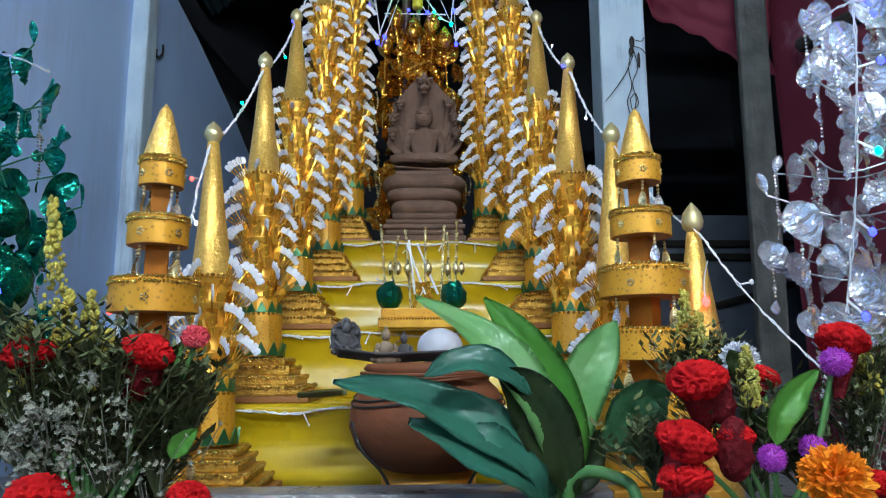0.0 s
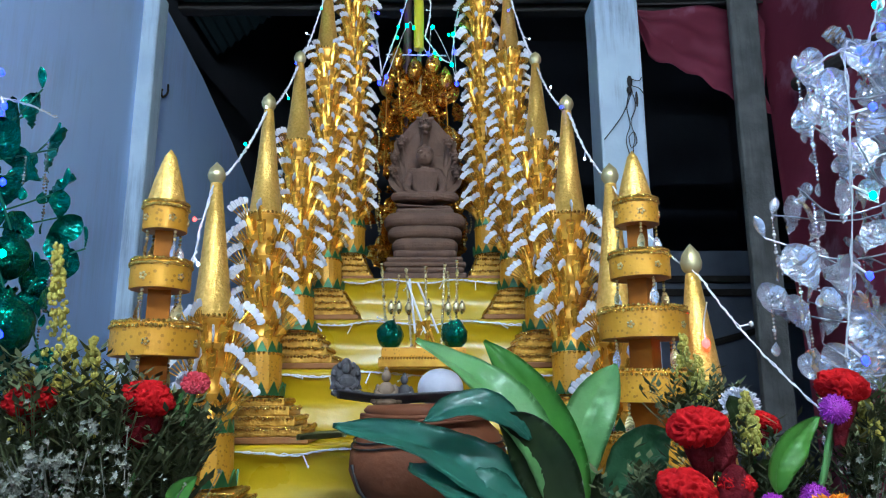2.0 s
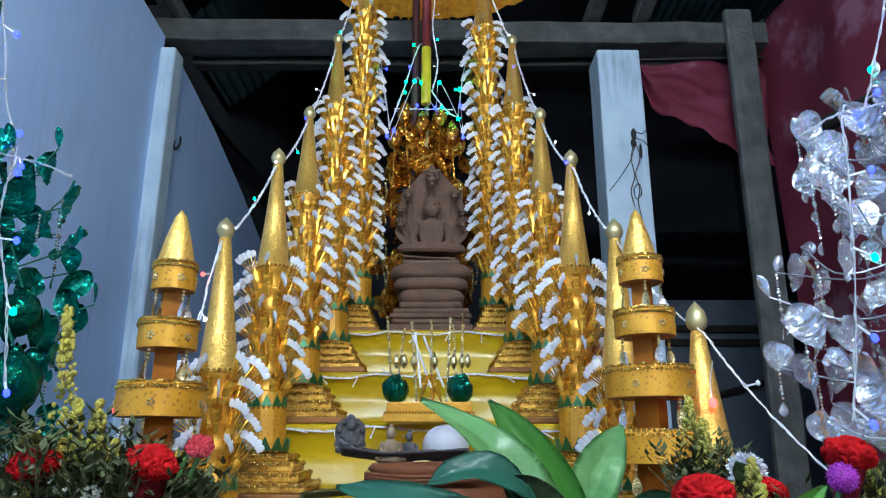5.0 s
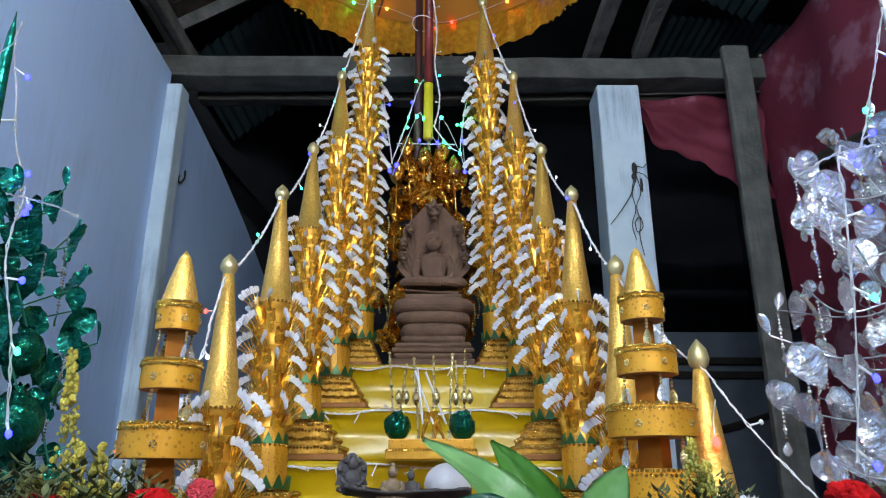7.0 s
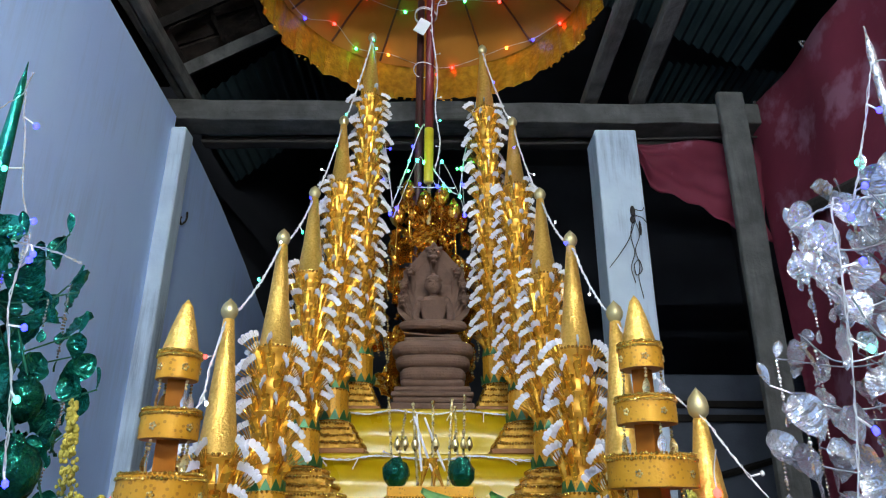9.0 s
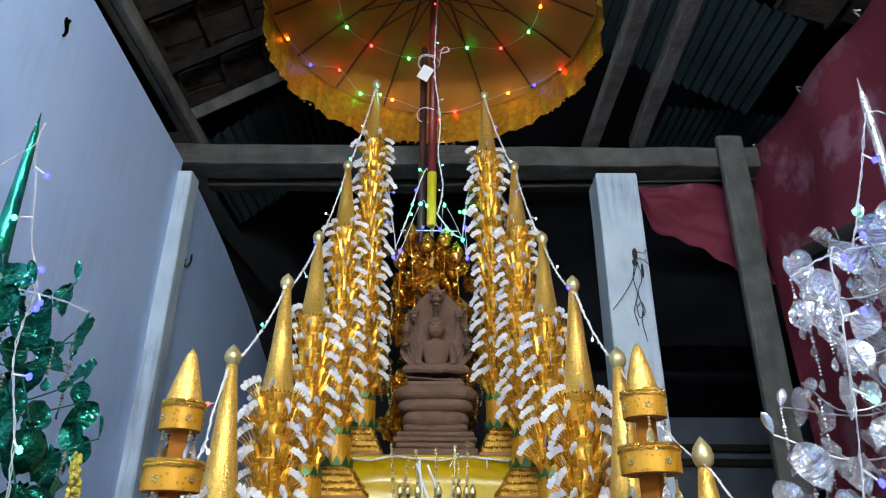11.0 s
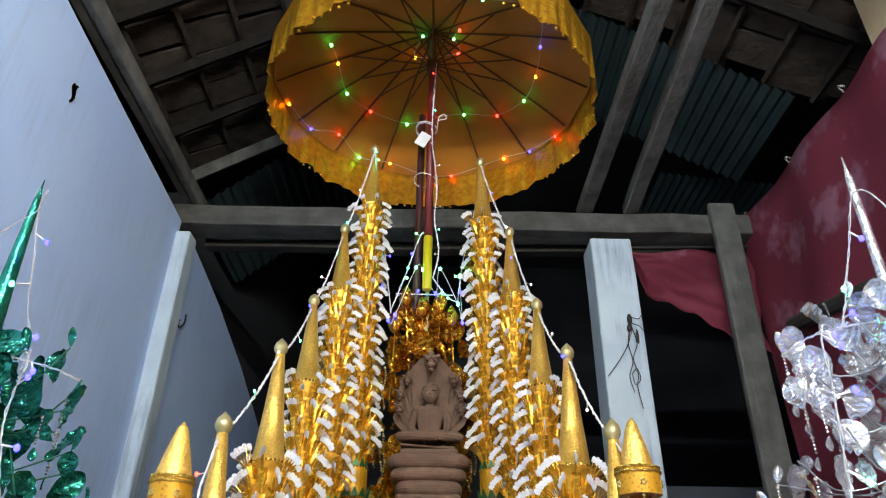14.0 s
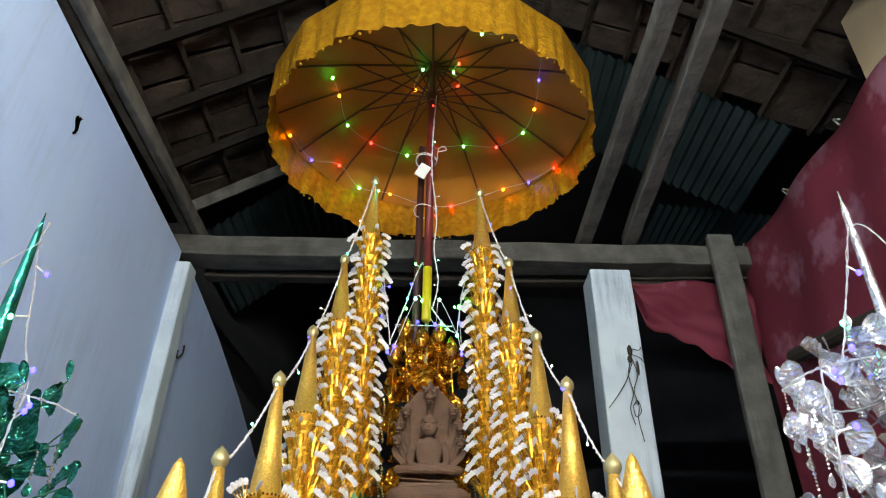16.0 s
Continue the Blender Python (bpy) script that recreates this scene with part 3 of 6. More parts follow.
for x in (-0.74, 0.74):
    for y in (0.48, 2.54):
        part("table_leg", boxed(x - 0.03, x + 0.03, y - 0.03, y + 0.03, 0, TABLE - 0.05, bevel=0.004), M_DARKWOOD, altar)


def riser(k):
    """One cloth-covered step: a softly bulging front, a rounded nose and a tread."""
    y, z = TREADS[k]
    z0 = TREADS[k - 1][1] if k else TABLE
    y1 = TREADS[k + 1][0] + 0.03 if k < 3 else 2.45
    h, w = z - z0, HALF[k]
    prof = [(y - 0.004, z0), (y - 0.010, z0 + 0.10 * h), (y - 0.003, z0 + 0.3 * h), (y + 0.006, z0 + 0.52 * h), (y + 0.001, z0 + 0.72 * h), (y - 0.010, z0 + 0.86 * h),
            (y - 0.012, z0 + 0.94 * h), (y - 0.006, z - 0.002), (y + 0.004, z), (y + 0.05, z - 0.001), (y1, z)]
    smooth = spline([(0, a, b) for a, b in prof], 4)

    def f(u, v):
        p = smooth[min(len(smooth) - 1, round(v * (len(smooth) - 1)))]
        x = -w + 2 * w * u
        wave = 0.004 * noise.noise((x * 6, p.z * 14, k)) + 0.0016 * noise.noise((x * 24, p.z * 8, k + 5))
        return Vector((x, p.y + wave, p.z + 0.3 * wave))
    bm = sheet(bmesh.new(), f, 60, len(smooth) - 1)
    for s in (-1, 1):
        vs = [bm.verts.new((s * w, a, b)) for a, b in prof] + [bm.verts.new((s * w, y1, z0))]
        bm.faces.new(vs if s > 0 else list(reversed(vs)))
    return bm


for k in range(4):
    part("cloth_step", riser(k), M_YELLOW, altar, smooth=True)


def light_run(name, pts, bulbs, label, r=0.0016, strands=2, colours="wwcwgw", every=0.09, drop=0.012, wire_mat=None, seed=3, size=0.0034):
    """A string of small lamps: twisted white wires along the points, with little bulbs on stubs."""
    rnd = random.Random(seed)
    top = thing(name, pose(0, 0, 0), label, "light string")
    path = spline(pts, 10)
    bm = bmesh.new()
    for s in range(strands):
        run = []
        for i, p in enumerate(path):
            a = i * 1.3 + s * math.pi
            run.append(p + Vector((math.cos(a), math.sin(a) * 0.6, math.sin(a))) * r * (1.1 if strands > 1 else 0) + Vector((rnd.uniform(-1, 1), 0, rnd.uniform(-1, 1))) * 0.0012)
        tube(bm, run, r, 5)
    part("wire", bm, wire_mat or M_WIRE, top)
    acc, n = 0, 0
    for a, b in zip(path, path[1:]):
        acc += (b - a).length
        if acc > every:
            acc = 0
            d = Vector((rnd.uniform(-1, 1), rnd.uniform(-1, 0.2), rnd.uniform(-1, 0.4))).normalized()
            bm = tube(bmesh.new(), [b, b + d * drop], 0.0014, 5)
            st = part("bulb_stem", bm, M_WIRE, top)
            bm = bmesh.new()
            ball(bm, b + d * (drop + size * 1.4), size, 1, 1, 1, 1.3)
            part("bulb", bm, BULB[colours[n % len(colours)]], st, smooth=True)
            n += 1
    return top


for k, (y, z) in enumerate(TREADS):
    w = HALF[k] - 0.08
    pts = [(CX - w + 2 * w * i / 9, y - 0.016 - 0.003 * (i % 2), z - 0.006 - 0.005 * ((i * 7) % 3)) for i in range(10)]
    light_run("step_light_string", pts, 0, "thin white light string tacked along a yellow step", 0.0013, 2, "x", 0.085, 0.028, seed=k, size=0.0024)


# ---------- ornamental columns ----------
FAN_ANGLES = (34, 43.5, 53, 62.5, 72)


def fan_mesh():
    """A fan of gold sticks with a flared amber foil cup, in the x-z plane, opening outwards and up."""
    bm = bmesh.new()
    for a in FAN_ANGLES:
        d = Vector((math.cos(radians(a)), 0, math.sin(radians(a))))
        tube(bm, [Vector((0.004, 0, 0)), d * 0.054], 0.0015, 4, 0.0013)
    n = 8
    ring0 = [bm.verts.new((0.001 + 0.003 * math.cos(2 * math.pi * i / n), 0.004 * math.sin(2 * math.pi * i / n), -0.032)) for i in range(n)]
    ring1 = [bm.verts.new((0.006 + 0.009 * math.cos(2 * math.pi * i / n), 0.010 * math.sin(2 * math.pi * i / n), -0.004)) for i in range(n)]
    ring2 = [bm.verts.new((0.012 + 0.010 * math.cos(2 * math.pi * i / n), 0.010 * math.sin(2 * math.pi * i / n), 0.015 - 0.006 * math.cos(2 * math.pi * i / n))) for i in range(n)]
    for a, c in ((ring0, ring1), (ring1, ring2)):
        for i in range(n):
            k = (i + 1) % n
            bm.faces.new((a[i], a[k], c[k], c[i]))
    bm.faces.new(list(reversed(ring0)))
    return to_mesh("flower_fan", bm, M_CUP)


def petal_mesh():
    """Five felt lobes side by side in a scalloped arc, rounded at the tips."""
    bm = bmesh.new()
    for k, a in enumerate(FAN_ANGLES):
        d = Vector((math.cos(radians(a)), 0, math.sin(radians(a))))
        t = Vector((-d.z, 0, d.x))
        c = d * (0.053 + 0.0015 * (k % 2))
        rows = []
        for w, l, y in ((0.0046, -0.003, 0.0011), (0.0052, 0.001, 0.0016), (0.0054, 0.0055, 0.0016), (0.0043, 0.0088, 0.0013), (0.0019, 0.0102, 0.0007)):
            rows.append([bm.verts.new(c + d * l + t * (w * math.cos(q)) + Vector((0, y * math.sin(q) + 0.0011 * (k % 2), 0))) for q in (2 * math.pi * i / 6 for i in range(6))])
        for r0, r1 in zip(rows, rows[1:]):
            for i in range(6):
                bm.faces.new((r0[i], r0[(i + 1) % 6], r1[(i + 1) % 6], r1[i]))
        bm.faces.new(list(reversed(rows[0]))), bm.faces.new(rows[-1])
    # the band that joins the lobes
    arc = [radians(30 + 4.6 * i) for i in range(11)]
    rings = [[bm.verts.new((r * math.cos(a), y, r * math.sin(a))) for a in arc] for r, y in ((0.0495, -0.001), (0.0495, 0.001), (0.0585, 0.0012), (0.0585, -0.0012))]
    for k in range(4):
        for i in range(10):
            bm.faces.new((rings[k][i], rings[k][i + 1], rings[(k + 1) % 4][i + 1], rings[(k + 1) % 4][i]))
    return to_mesh("petals", bm, M_WHITE)


FAN, PETALS = fan_mesh(), petal_mesh()


def zigzag(r0, r1, z0, h, n, out=0.004):
    """A crown of pointed leaves round a drum."""
    bm = bmesh.new()
    for i in range(n):
        a0, a1, am = (2 * math.pi * (i + k) / n for k in (0, 1, 0.5))
        p = [Vector((r0 * math.cos(a0), r0 * math.sin(a0), z0)), Vector((r0 * math.cos(a1), r0 * math.sin(a1), z0)), Vector((r1 * math.cos(am), r1 * math.sin(am), z0 + h))]
        q = [v + Vector((v.x, v.y, 0)).normalized() * out for v in p]
        a, b = [bm.verts.new(v) for v in p], [bm.verts.new(v) for v in q]
        bm.faces.new(list(reversed(a))), bm.faces.new(b)
        for k in range(3):
            bm.faces.new((a[k], a[(k + 1) % 3], b[(k + 1) % 3], b[k]))
    return bm


def glitter_ring(bm, r, z, t=0.004, n=26):
    """A lumpy trim ring."""
    for i in range(n):
        a = 2 * math.pi * i / n
        ball(bm, (r * math.cos(a), r * math.sin(a), z + random.uniform(-1, 1) * t * 0.25), t * random.uniform(0.85, 1.2), 1)
    return bm


def column(total, cone_h, s, label, lean):
    """Gold offering column: stepped base, drum with leaf crowns, body with rings of paper-flower fans, smooth cone and bud.
    The base stands level; all above it leans a little against the steps."""
    top = thing("offering_column", pose(0, 0, 0), label, "offering column", "offering columns beside the steps")
    deep = min(1.0, 0.092 / (0.086 * s))
    base = part("pedestal", boxed(-0.086 * s, 0.086 * s, -0.086 * s * deep, 0.086 * s * deep, 0, 0.012, bevel=0.002), M_INNER, top)
    z = 0.012
    for w, h in ((0.074, 0.018), (0.063, 0.018), (0.053, 0.018), (0.044, 0.014)):
        part("pedestal_tier", boxed(-w * s, w * s, -w * s * deep, w * s * deep, z, z + h, bevel=0.003), M_BASE, base)
        bm = bmesh.new()
        for side in range(4):
            m = Matrix.Diagonal((1, deep, 1, 1)) @ pose(0, 0, 0, 0, 0, 90 * side)
            for i in range(int(w * s / 0.0036)):
                ball(bm, (-w * s + 0.004 + i * 0.0072, -w * s - 0.001, z + h - 0.004 + random.uniform(-1, 1) * 0.0015), 0.0042 * random.uniform(0.7, 1.3), 1, m=m)
        tagged(part("glitter_trim", bm, M_GLIT, base), kind="stuff")
        z += h
    r = 0.041
    part("leaf_crown", zigzag(r + 0.003, r + 0.005, z + 0.002, 0.026, 12), M_GREENZIG, top, at=lean)
    part("drum", lathe([(r, z), (r, z + 0.085), (r * 0.86, z + 0.088), (r * 0.8, z + 0.115), (0.034, z + 0.118)], 20), M_ORANGE, top, smooth=False, at=lean)
    bm = glitter_ring(bmesh.new(), r + 0.001, z + 0.003, 0.004)
    glitter_ring(bm, r, z + 0.083, 0.0035)
    tagged(part("glitter_ring", bm, M_GLIT, top, at=lean), kind="stuff")
    part("leaf_crown", zigzag(r * 0.9 + 0.002, r * 0.9, z + 0.086, 0.022, 12, 0.003), M_GREENZIG, top, at=lean)
    z += 0.11
    zc = total - cone_h
    # body with flared foil collars
    prof = [(0.030, z)]
    n = max(3, round((zc - z) / 0.043))
    step = (zc - z) / n
    for i in range(n):
        zz = z + i * step
        prof += [(0.029, zz + 0.004), (0.024, zz + step * 0.35), (0.027, zz + step * 0.7), (0.034, zz + step * 0.93), (0.034, zz + step * 0.97), (0.029, zz + step)]
    part("body", lathe(prof, 16), M_GOLD, top, smooth=True, at=lean)
    for i in range(n):
        zz = z + (i + 0.35) * step
        for j in range(6):
            a = 2 * math.pi * (j + 0.5 * (i % 2)) / 6 + random.uniform(-0.22, 0.22)
            m = lean @ Matrix.Translation((0, 0, zz + random.uniform(-0.004, 0.004))) @ Matrix.Rotation(a, 4, "Z") @ Matrix.Translation((0.026, 0, 0)) @ Matrix.Rotation(radians(random.uniform(-10, 14)), 4, "Y") @ Matrix.Scale(random.uniform(0.90, 1.08), 4)
            fan = piece("flower_fan", FAN, top, m)
            piece("petals", PETALS, fan, Matrix())
    rc = 0.037
    part("cone", lathe([(rc, zc), (rc, zc + 0.006), (rc * 0.93, zc + 0.008), (rc * 0.62, zc + cone_h * 0.38), (0.0105, zc + cone_h - 0.042), (0.008, zc + cone_h - 0.040)], 28), M_GLIT_CONE, top, smooth=True, at=lean)
    bm = glitter_ring(bmesh.new(), rc, zc + 0.003, 0.0035)
    tagged(part("glitter_ring", bm, M_GLIT, top, at=lean), kind="stuff")
    part("bud", lathe([(0.006, total - 0.044), (0.010, total - 0.040), (0.0155, total - 0.030), (0.0165, total - 0.023), (0.013, total - 0.012), (0.006, total - 0.004), (0, total + 0.003)], 20), M_BUD, top, "matte champagne gold bud", smooth=True, at=lean)
    return top


M_GLIT_CONE = mat("gold_glitter_paper", (1.0, 0.64, 0.17), (0.78, 0.43, 0.07), 0.33, 0.65, scale=170, bump=0.7, bscale=240, depth=0.003)
COLS = [  # y of the bud, base z, bud z, x of the two buds, base size, cone height, foot y, x of the two feet
    (1.213, TABLE, 1.580, (-0.372, 0.359), 1.16, 0.295, (1.165, -0.335, 0.335)),
    (1.428, 1.072, 1.818, (-0.336, 0.330), 1.28, 0.295, (1.365, -0.307, 0.303)),
    (1.696, 1.212, 2.066, (-0.326, 0.309), 1.24, 0.295, (1.557, -0.279, 0.281)),
    (1.915, 1.337, 2.440, (-0.293, 0.266), 1.08, 0.295, (1.752, -0.244, 0.247)),
    (2.000, 1.471, 2.850, (-0.222, 0.178), 0.80, 0.295, (1.950, -0.206, 0.199)),
]
for k, (y, z0, z1, xs, s, ch, foot) in enumerate(COLS):
    lab = "%s gold offering column with rings of white paper flowers" % ("short", "low", "middle-sized", "tall", "tallest")[k]
    for side in (0, 1):
        p = Vector((foot[1 + side], foot[0], z0 + 0.001))
        way = Vector((xs[side], y, z1 - (0.05 if k == 4 and side else 0))) - p
        lean = Vector((0, 0, 1)).rotation_difference(way).to_matrix().to_4x4()
        c = column(way.length, ch, s, lab, lean)
        c.matrix_basis = Matrix.Translation(p)

# lone cone at the outer edge
lone = thing("gold_cone", pose(0.403, 0.972, 0), "plain orange-gold cone with a champagne bud", "offering cone")
part("cone", lathe([(0.046, TABLE), (0.041, 1.05), (0.028, 1.19), (0.0095, 1.328), (0.007, 1.330)], 28), M_GLIT_CONE, lone, smooth=True)
part("bud", lathe([(0.006, 1.327), (0.0135, 1.335), (0.0155, 1.345), (0.0125, 1.358), (0.005, 1.368), (0, 1.374)], 20), M_BUD, lone, smooth=True)
ring = part("glitter_ring", glitter_ring(bmesh.new(), 0.0412, 1.05, 0.004), M_GLIT, lone)


# ---------- foil leaf ----------
def foil_leaf(w, h, crinkle=1.0, seed=0):
    """Rounded foil leaf with pleats, in the x-z plane, hanging up from the origin."""
    rnd = random.Random(seed)
    ph = rnd.uniform(0, 6)

    def f(u, v):
        a = (u - 0.5) * 2
        half = w * 0.5 * (math.sin(math.pi * min(1, 0.04 + 0.96 * v) ** 1.35)) ** 0.62
        bend = 0.18 * h * (v - 0.5) ** 2 - 0.14 * w * a * a * (0.5 + v)
        pleat = crinkle * 0.030 * h * math.sin(v * 40 - abs(a) * 3 + ph) * max(0.0, 1 - v * 1.45)
        return Vector((a * half, bend + pleat, h * v + 0.05 * h * abs(a)))
    bm = sheet(bmesh.new(), f, 6, 26)
    bmesh.ops.remove_doubles(bm, verts=bm.verts, dist=0.0004)
    return bm


# ---------- tiered towers ----------
def tower(s, tiers, label, wide=1.0):
    """Round pavilion tower: pointed cap and drums of brocade on a square pillar, with bead tassels. Origin at the tip."""
    top = thing("tiered_tower", pose(0, 0, 0), label, "offering tower", "tiered towers")
    part("cap", lathe([(0.0225 * s, -0.072 * s), (0.021 * s, -0.064 * s), (0.0145 * s, -0.036 * s), (0.0065 * s, -0.008 * s), (0, 0.001)], 22, wob=0.03), M_GLIT_CONE, top, "dented gold paper cone", smooth=True)
    radius = [0.0235, 0.0315, 0.0455, 0.0475, 0.054, 0.058]
    tops = [-0.066, -0.132, -0.200, -0.272, -0.345, -0.42]
    for k in range(tiers):
        r, zt = radius[k] * s * wide, tops[k] * s
        h = (0.030 if k < 2 else 0.034) * s
        drum = part("drum", lathe([(r * 0.93, zt - h), (r, zt - h), (r, zt - 0.002 * s), (r * 0.96, zt), (0.012 * s, zt + 0.004 * s)], 64), M_ORANGE, top)
        part("drum_lining", lathe([(r * 0.95, zt - h - 0.0006), (r * 0.95, zt - h + 0.001), (0.004, zt - h * 0.35)], 36), M_INNER, drum)
        bm = glitter_ring(bmesh.new(), r, zt - 0.004 * s, 0.0024 * s, 64)
        glitter_ring(bm, r * 0.97, zt + 0.001 * s, 0.0024 * s, 58)
        tagged(part("glitter_braid", bm, M_GLIT, drum), kind="stuff")
        bm = bmesh.new()
        for i in range(5):
            a = 2 * math.pi * (i + 0.3 * k) / 5
            for q in range(5):
                ball(bm, (r * 1.01 * math.cos(a) + 0.003 * s * math.cos(q * 1.256) * -math.sin(a), r * 1.01 * math.sin(a) + 0.003 * s * math.cos(q * 1.256) * math.cos(a), zt - h * 0.6 + 0.003 * s * math.sin(q * 1.256)), 0.0018 * s, 1)
        tagged(part("rosette", bm, M_PGOLD, drum), kind="stuff")
        zb = tops[k + 1] * s if k + 1 < len(tops) else zt - 0.075 * s
        pr = (0.0095 + 0.0022 * k) * s
        part("pillar", boxed(-pr, pr, -pr, pr, zb - 0.002, zt - h * 0.4, bevel=0.001), M_PILLAR, top)
        for i in range(4):
            a = 2 * math.pi * (i + 0.38) / 4 + 0.3 * k
            x, y = r * 0.86 * math.cos(a), r * 0.86 * math.sin(a)
            bm = bmesh.new()
            for q in range(3):
                ball(bm, (x, y, zt - h - 0.003 * s - q * 0.0042 * s), 0.0021 * s, 1)
            tas = part("bead_tassel", bm, M_PGOLD, top)
            leaf = foil_leaf(0.011 * s, 0.022 * s, 1, i + k * 5)
            part("foil_leaf", leaf, M_SFOIL if (i + k) % 3 == 0 else M_PGOLD, tas, at=Matrix.Translation((x, y, zt - h - 0.012 * s)) @ pose(0, 0, 0, 180, 0, 40 * i + 20 * k))
    return top


tl = tower(1.0, 5, "four-storey gold brocade tower with a pointed cap")
tl.matrix_basis = pose(-0.274, 0.747, 1.434, 0, 0, 20)
tr = tower(1.16, 5, "larger gold brocade tower with a dented pointed cap", 1.13)
tr.matrix_basis = pose(0.315, 0.935, 1.503, 0, 0, 50)
for x, y, zt, s in ((-0.274, 0.747, 1.434 - 0.422, 1.0), (0.315, 0.935, 1.503 - 0.489, 1.16)):
    st = thing("tower_stand", pose(x, y, 0), "stepped gold stand under a brocade tower", "stand")
    n = 4
    for i in range(n):
        w = (0.05 + 0.012 * i) * s
        z1 = zt - 0.001 - (zt - TABLE) * i / n
        part("stand_tier", boxed(-w, w, -w, w, zt - (zt - TABLE) * (i + 1) / n + (0.0005 if i < n - 1 else 0.001), z1, bevel=0.002), M_GOLD if i % 2 else M_ORANGE, st)


# ---------- umbrella ----------
UX, UY, UR, ZR, ZH = -0.012, 2.045, 0.655, 3.21, 3.52
NP = 16


def canopy_z(q):
    return ZR + (ZH - ZR) * (1 - q) ** 0.85


umb = thing("parasol", pose(UX, UY, 0), "large orange-gold ceremonial parasol with a ruffled fringe", "parasol")


def canopy():
    bm = bmesh.new()

    def f(u, v):
        a = 2 * math.pi * u
        k = abs(math.sin(a * NP / 2))
        q = 0.02 + 0.98 * v
        r = UR * q * (1 - 0.025 * k * q)
        return Vector((r * math.cos(a), r * math.sin(a), canopy_z(q) - 0.012 * k * q))
    sheet(bm, f, NP * 6, 14)
    bmesh.ops.remove_doubles(bm, verts=bm.verts, dist=0.0005)
    return bm


can = part("canopy", canopy(), M_CANOPY, umb, smooth=True)


def valance():
    bm = bmesh.new()

    def f(u, v):
        a = 2 * math.pi * u
        r = UR * (1 - 0.02 * abs(math.sin(a * NP / 2))) + 0.003 - v * 0.02 + v * (0.018 + 0.0055 * math.sin(a * 48) + 0.006 * math.sin(a * 21 + 1) + 0.003 * math.sin(a * 93))
        z = canopy_z(1) - 0.004 - v * (0.178 + 0.028 * max(0.0, -math.sin(a)) + 0.004 * math.sin(a * 24) + 0.006 * math.sin(a * 7)) + 0.02 * (1 - v)
        return Vector((r * math.cos(a), r * math.sin(a), z))
    sheet(bm, f, 420, 9)
    return bm


val = part("valance", valance(), M_VALANCE, umb, "ruffled gold brocade valance", smooth=True)
bm = bmesh.new()
for i in range(110):
    a = 2 * math.pi * i / 110
    if math.sin(a * 5) > -0.3:
        ball(bm, (UR * 0.985 * math.cos(a), UR * 0.985 * math.sin(a), ZR - 0.172 - 0.028 * max(0.0, -math.sin(a)) - random.uniform(0, 0.018)), 0.0065, 1)
tagged(part("bead_fringe", bm, M_VALANCE, val, smooth=True), kind="stuff")
for i in range(NP):
    a = 2 * math.pi * (i + 0.0) / NP
    d = Vector((math.cos(a), math.sin(a), 0))
    bm = tube(bmesh.new(), [d * UR * q + Vector((0, 0, canopy_z(q) - 0.012)) for q in (0.03, 0.2, 0.4, 0.6, 0.8, 0.98)], 0.0048, 6)
    rib = part("rib", bm, M_RIB, umb)
    bm = tube(bmesh.new(), [Vector((0, 0, ZH - 0.20)) + d * 0.022, d * UR * 0.52 + Vector((0, 0, canopy_z(0.52) - 0.018))], 0.0036, 5)
    part("strut", bm, M_RIB, rib)
part("hub", lathe([(0.034, ZH - 0.06), (0.036, ZH - 0.03), (0.03, ZH), (0.012, ZH + 0.015)], 16), M_RIB, umb)
part("slider", lathe([(0.024, ZH - 0.23), (0.03, ZH - 0.21), (0.03, ZH - 0.19), (0.018, ZH - 0.175)], 16), M_RIB, umb)
part("pole", lathe([(0.0155, 2.47), (0.0155, ZH)], 16), M_POLE, umb, "dark red lacquered pole", smooth=True)
part("pole_end", lathe([(0.016, 2.26), (0.0165, 2.262), (0.0165, 2.47), (0.0155, 2.471)], 16), M_YPAINT, umb, "yellow painted pole end", smooth=True)
stand = tagged(part("support_pole", lathe([(0.015, TABLE), (0.014, 3.10), (0.011, 3.105)], 14), M_POLED, smooth=True, at=pose(UX - 0.038, UY + 0.075, 0)), "dark maroon support pole behind the altar", "pole")
bind = thing("binding_wire", pose(UX, UY, 0), "white wire binding two poles together", "wire")
for z in (2.985, 2.992, 2.74):
    loop = [Vector((-0.018 + 0.042 * math.cos(a), 0.025 + 0.046 * math.sin(a), z + 0.004 * math.sin(2 * a))) for a in (2 * math.pi * i / 18 for i in range(19))]
    part("wire_loop", tube(bmesh.new(), loop, 0.002, 5), M_WIRE, bind)
part("wire_end", tube(bmesh.new(), spline([(0.024, 0.02, 2.985), (0.03, -0.01, 3.02), (0.05, -0.02, 3.03), (0.06, -0.02, 3.01), (0.03, -0.02, 3.0)], 5), 0.002, 5), M_WIRE, bind)
tagged(part("paper_tag", boxed(-0.022, 0.022, -0.002, 0.002, -0.03, 0.03, bevel=0.001), M_PAPER, at=pose(UX - 0.03, UY - 0.022, 2.90, 10, 28, 8)), "small white paper tag tied on the poles", "tag")

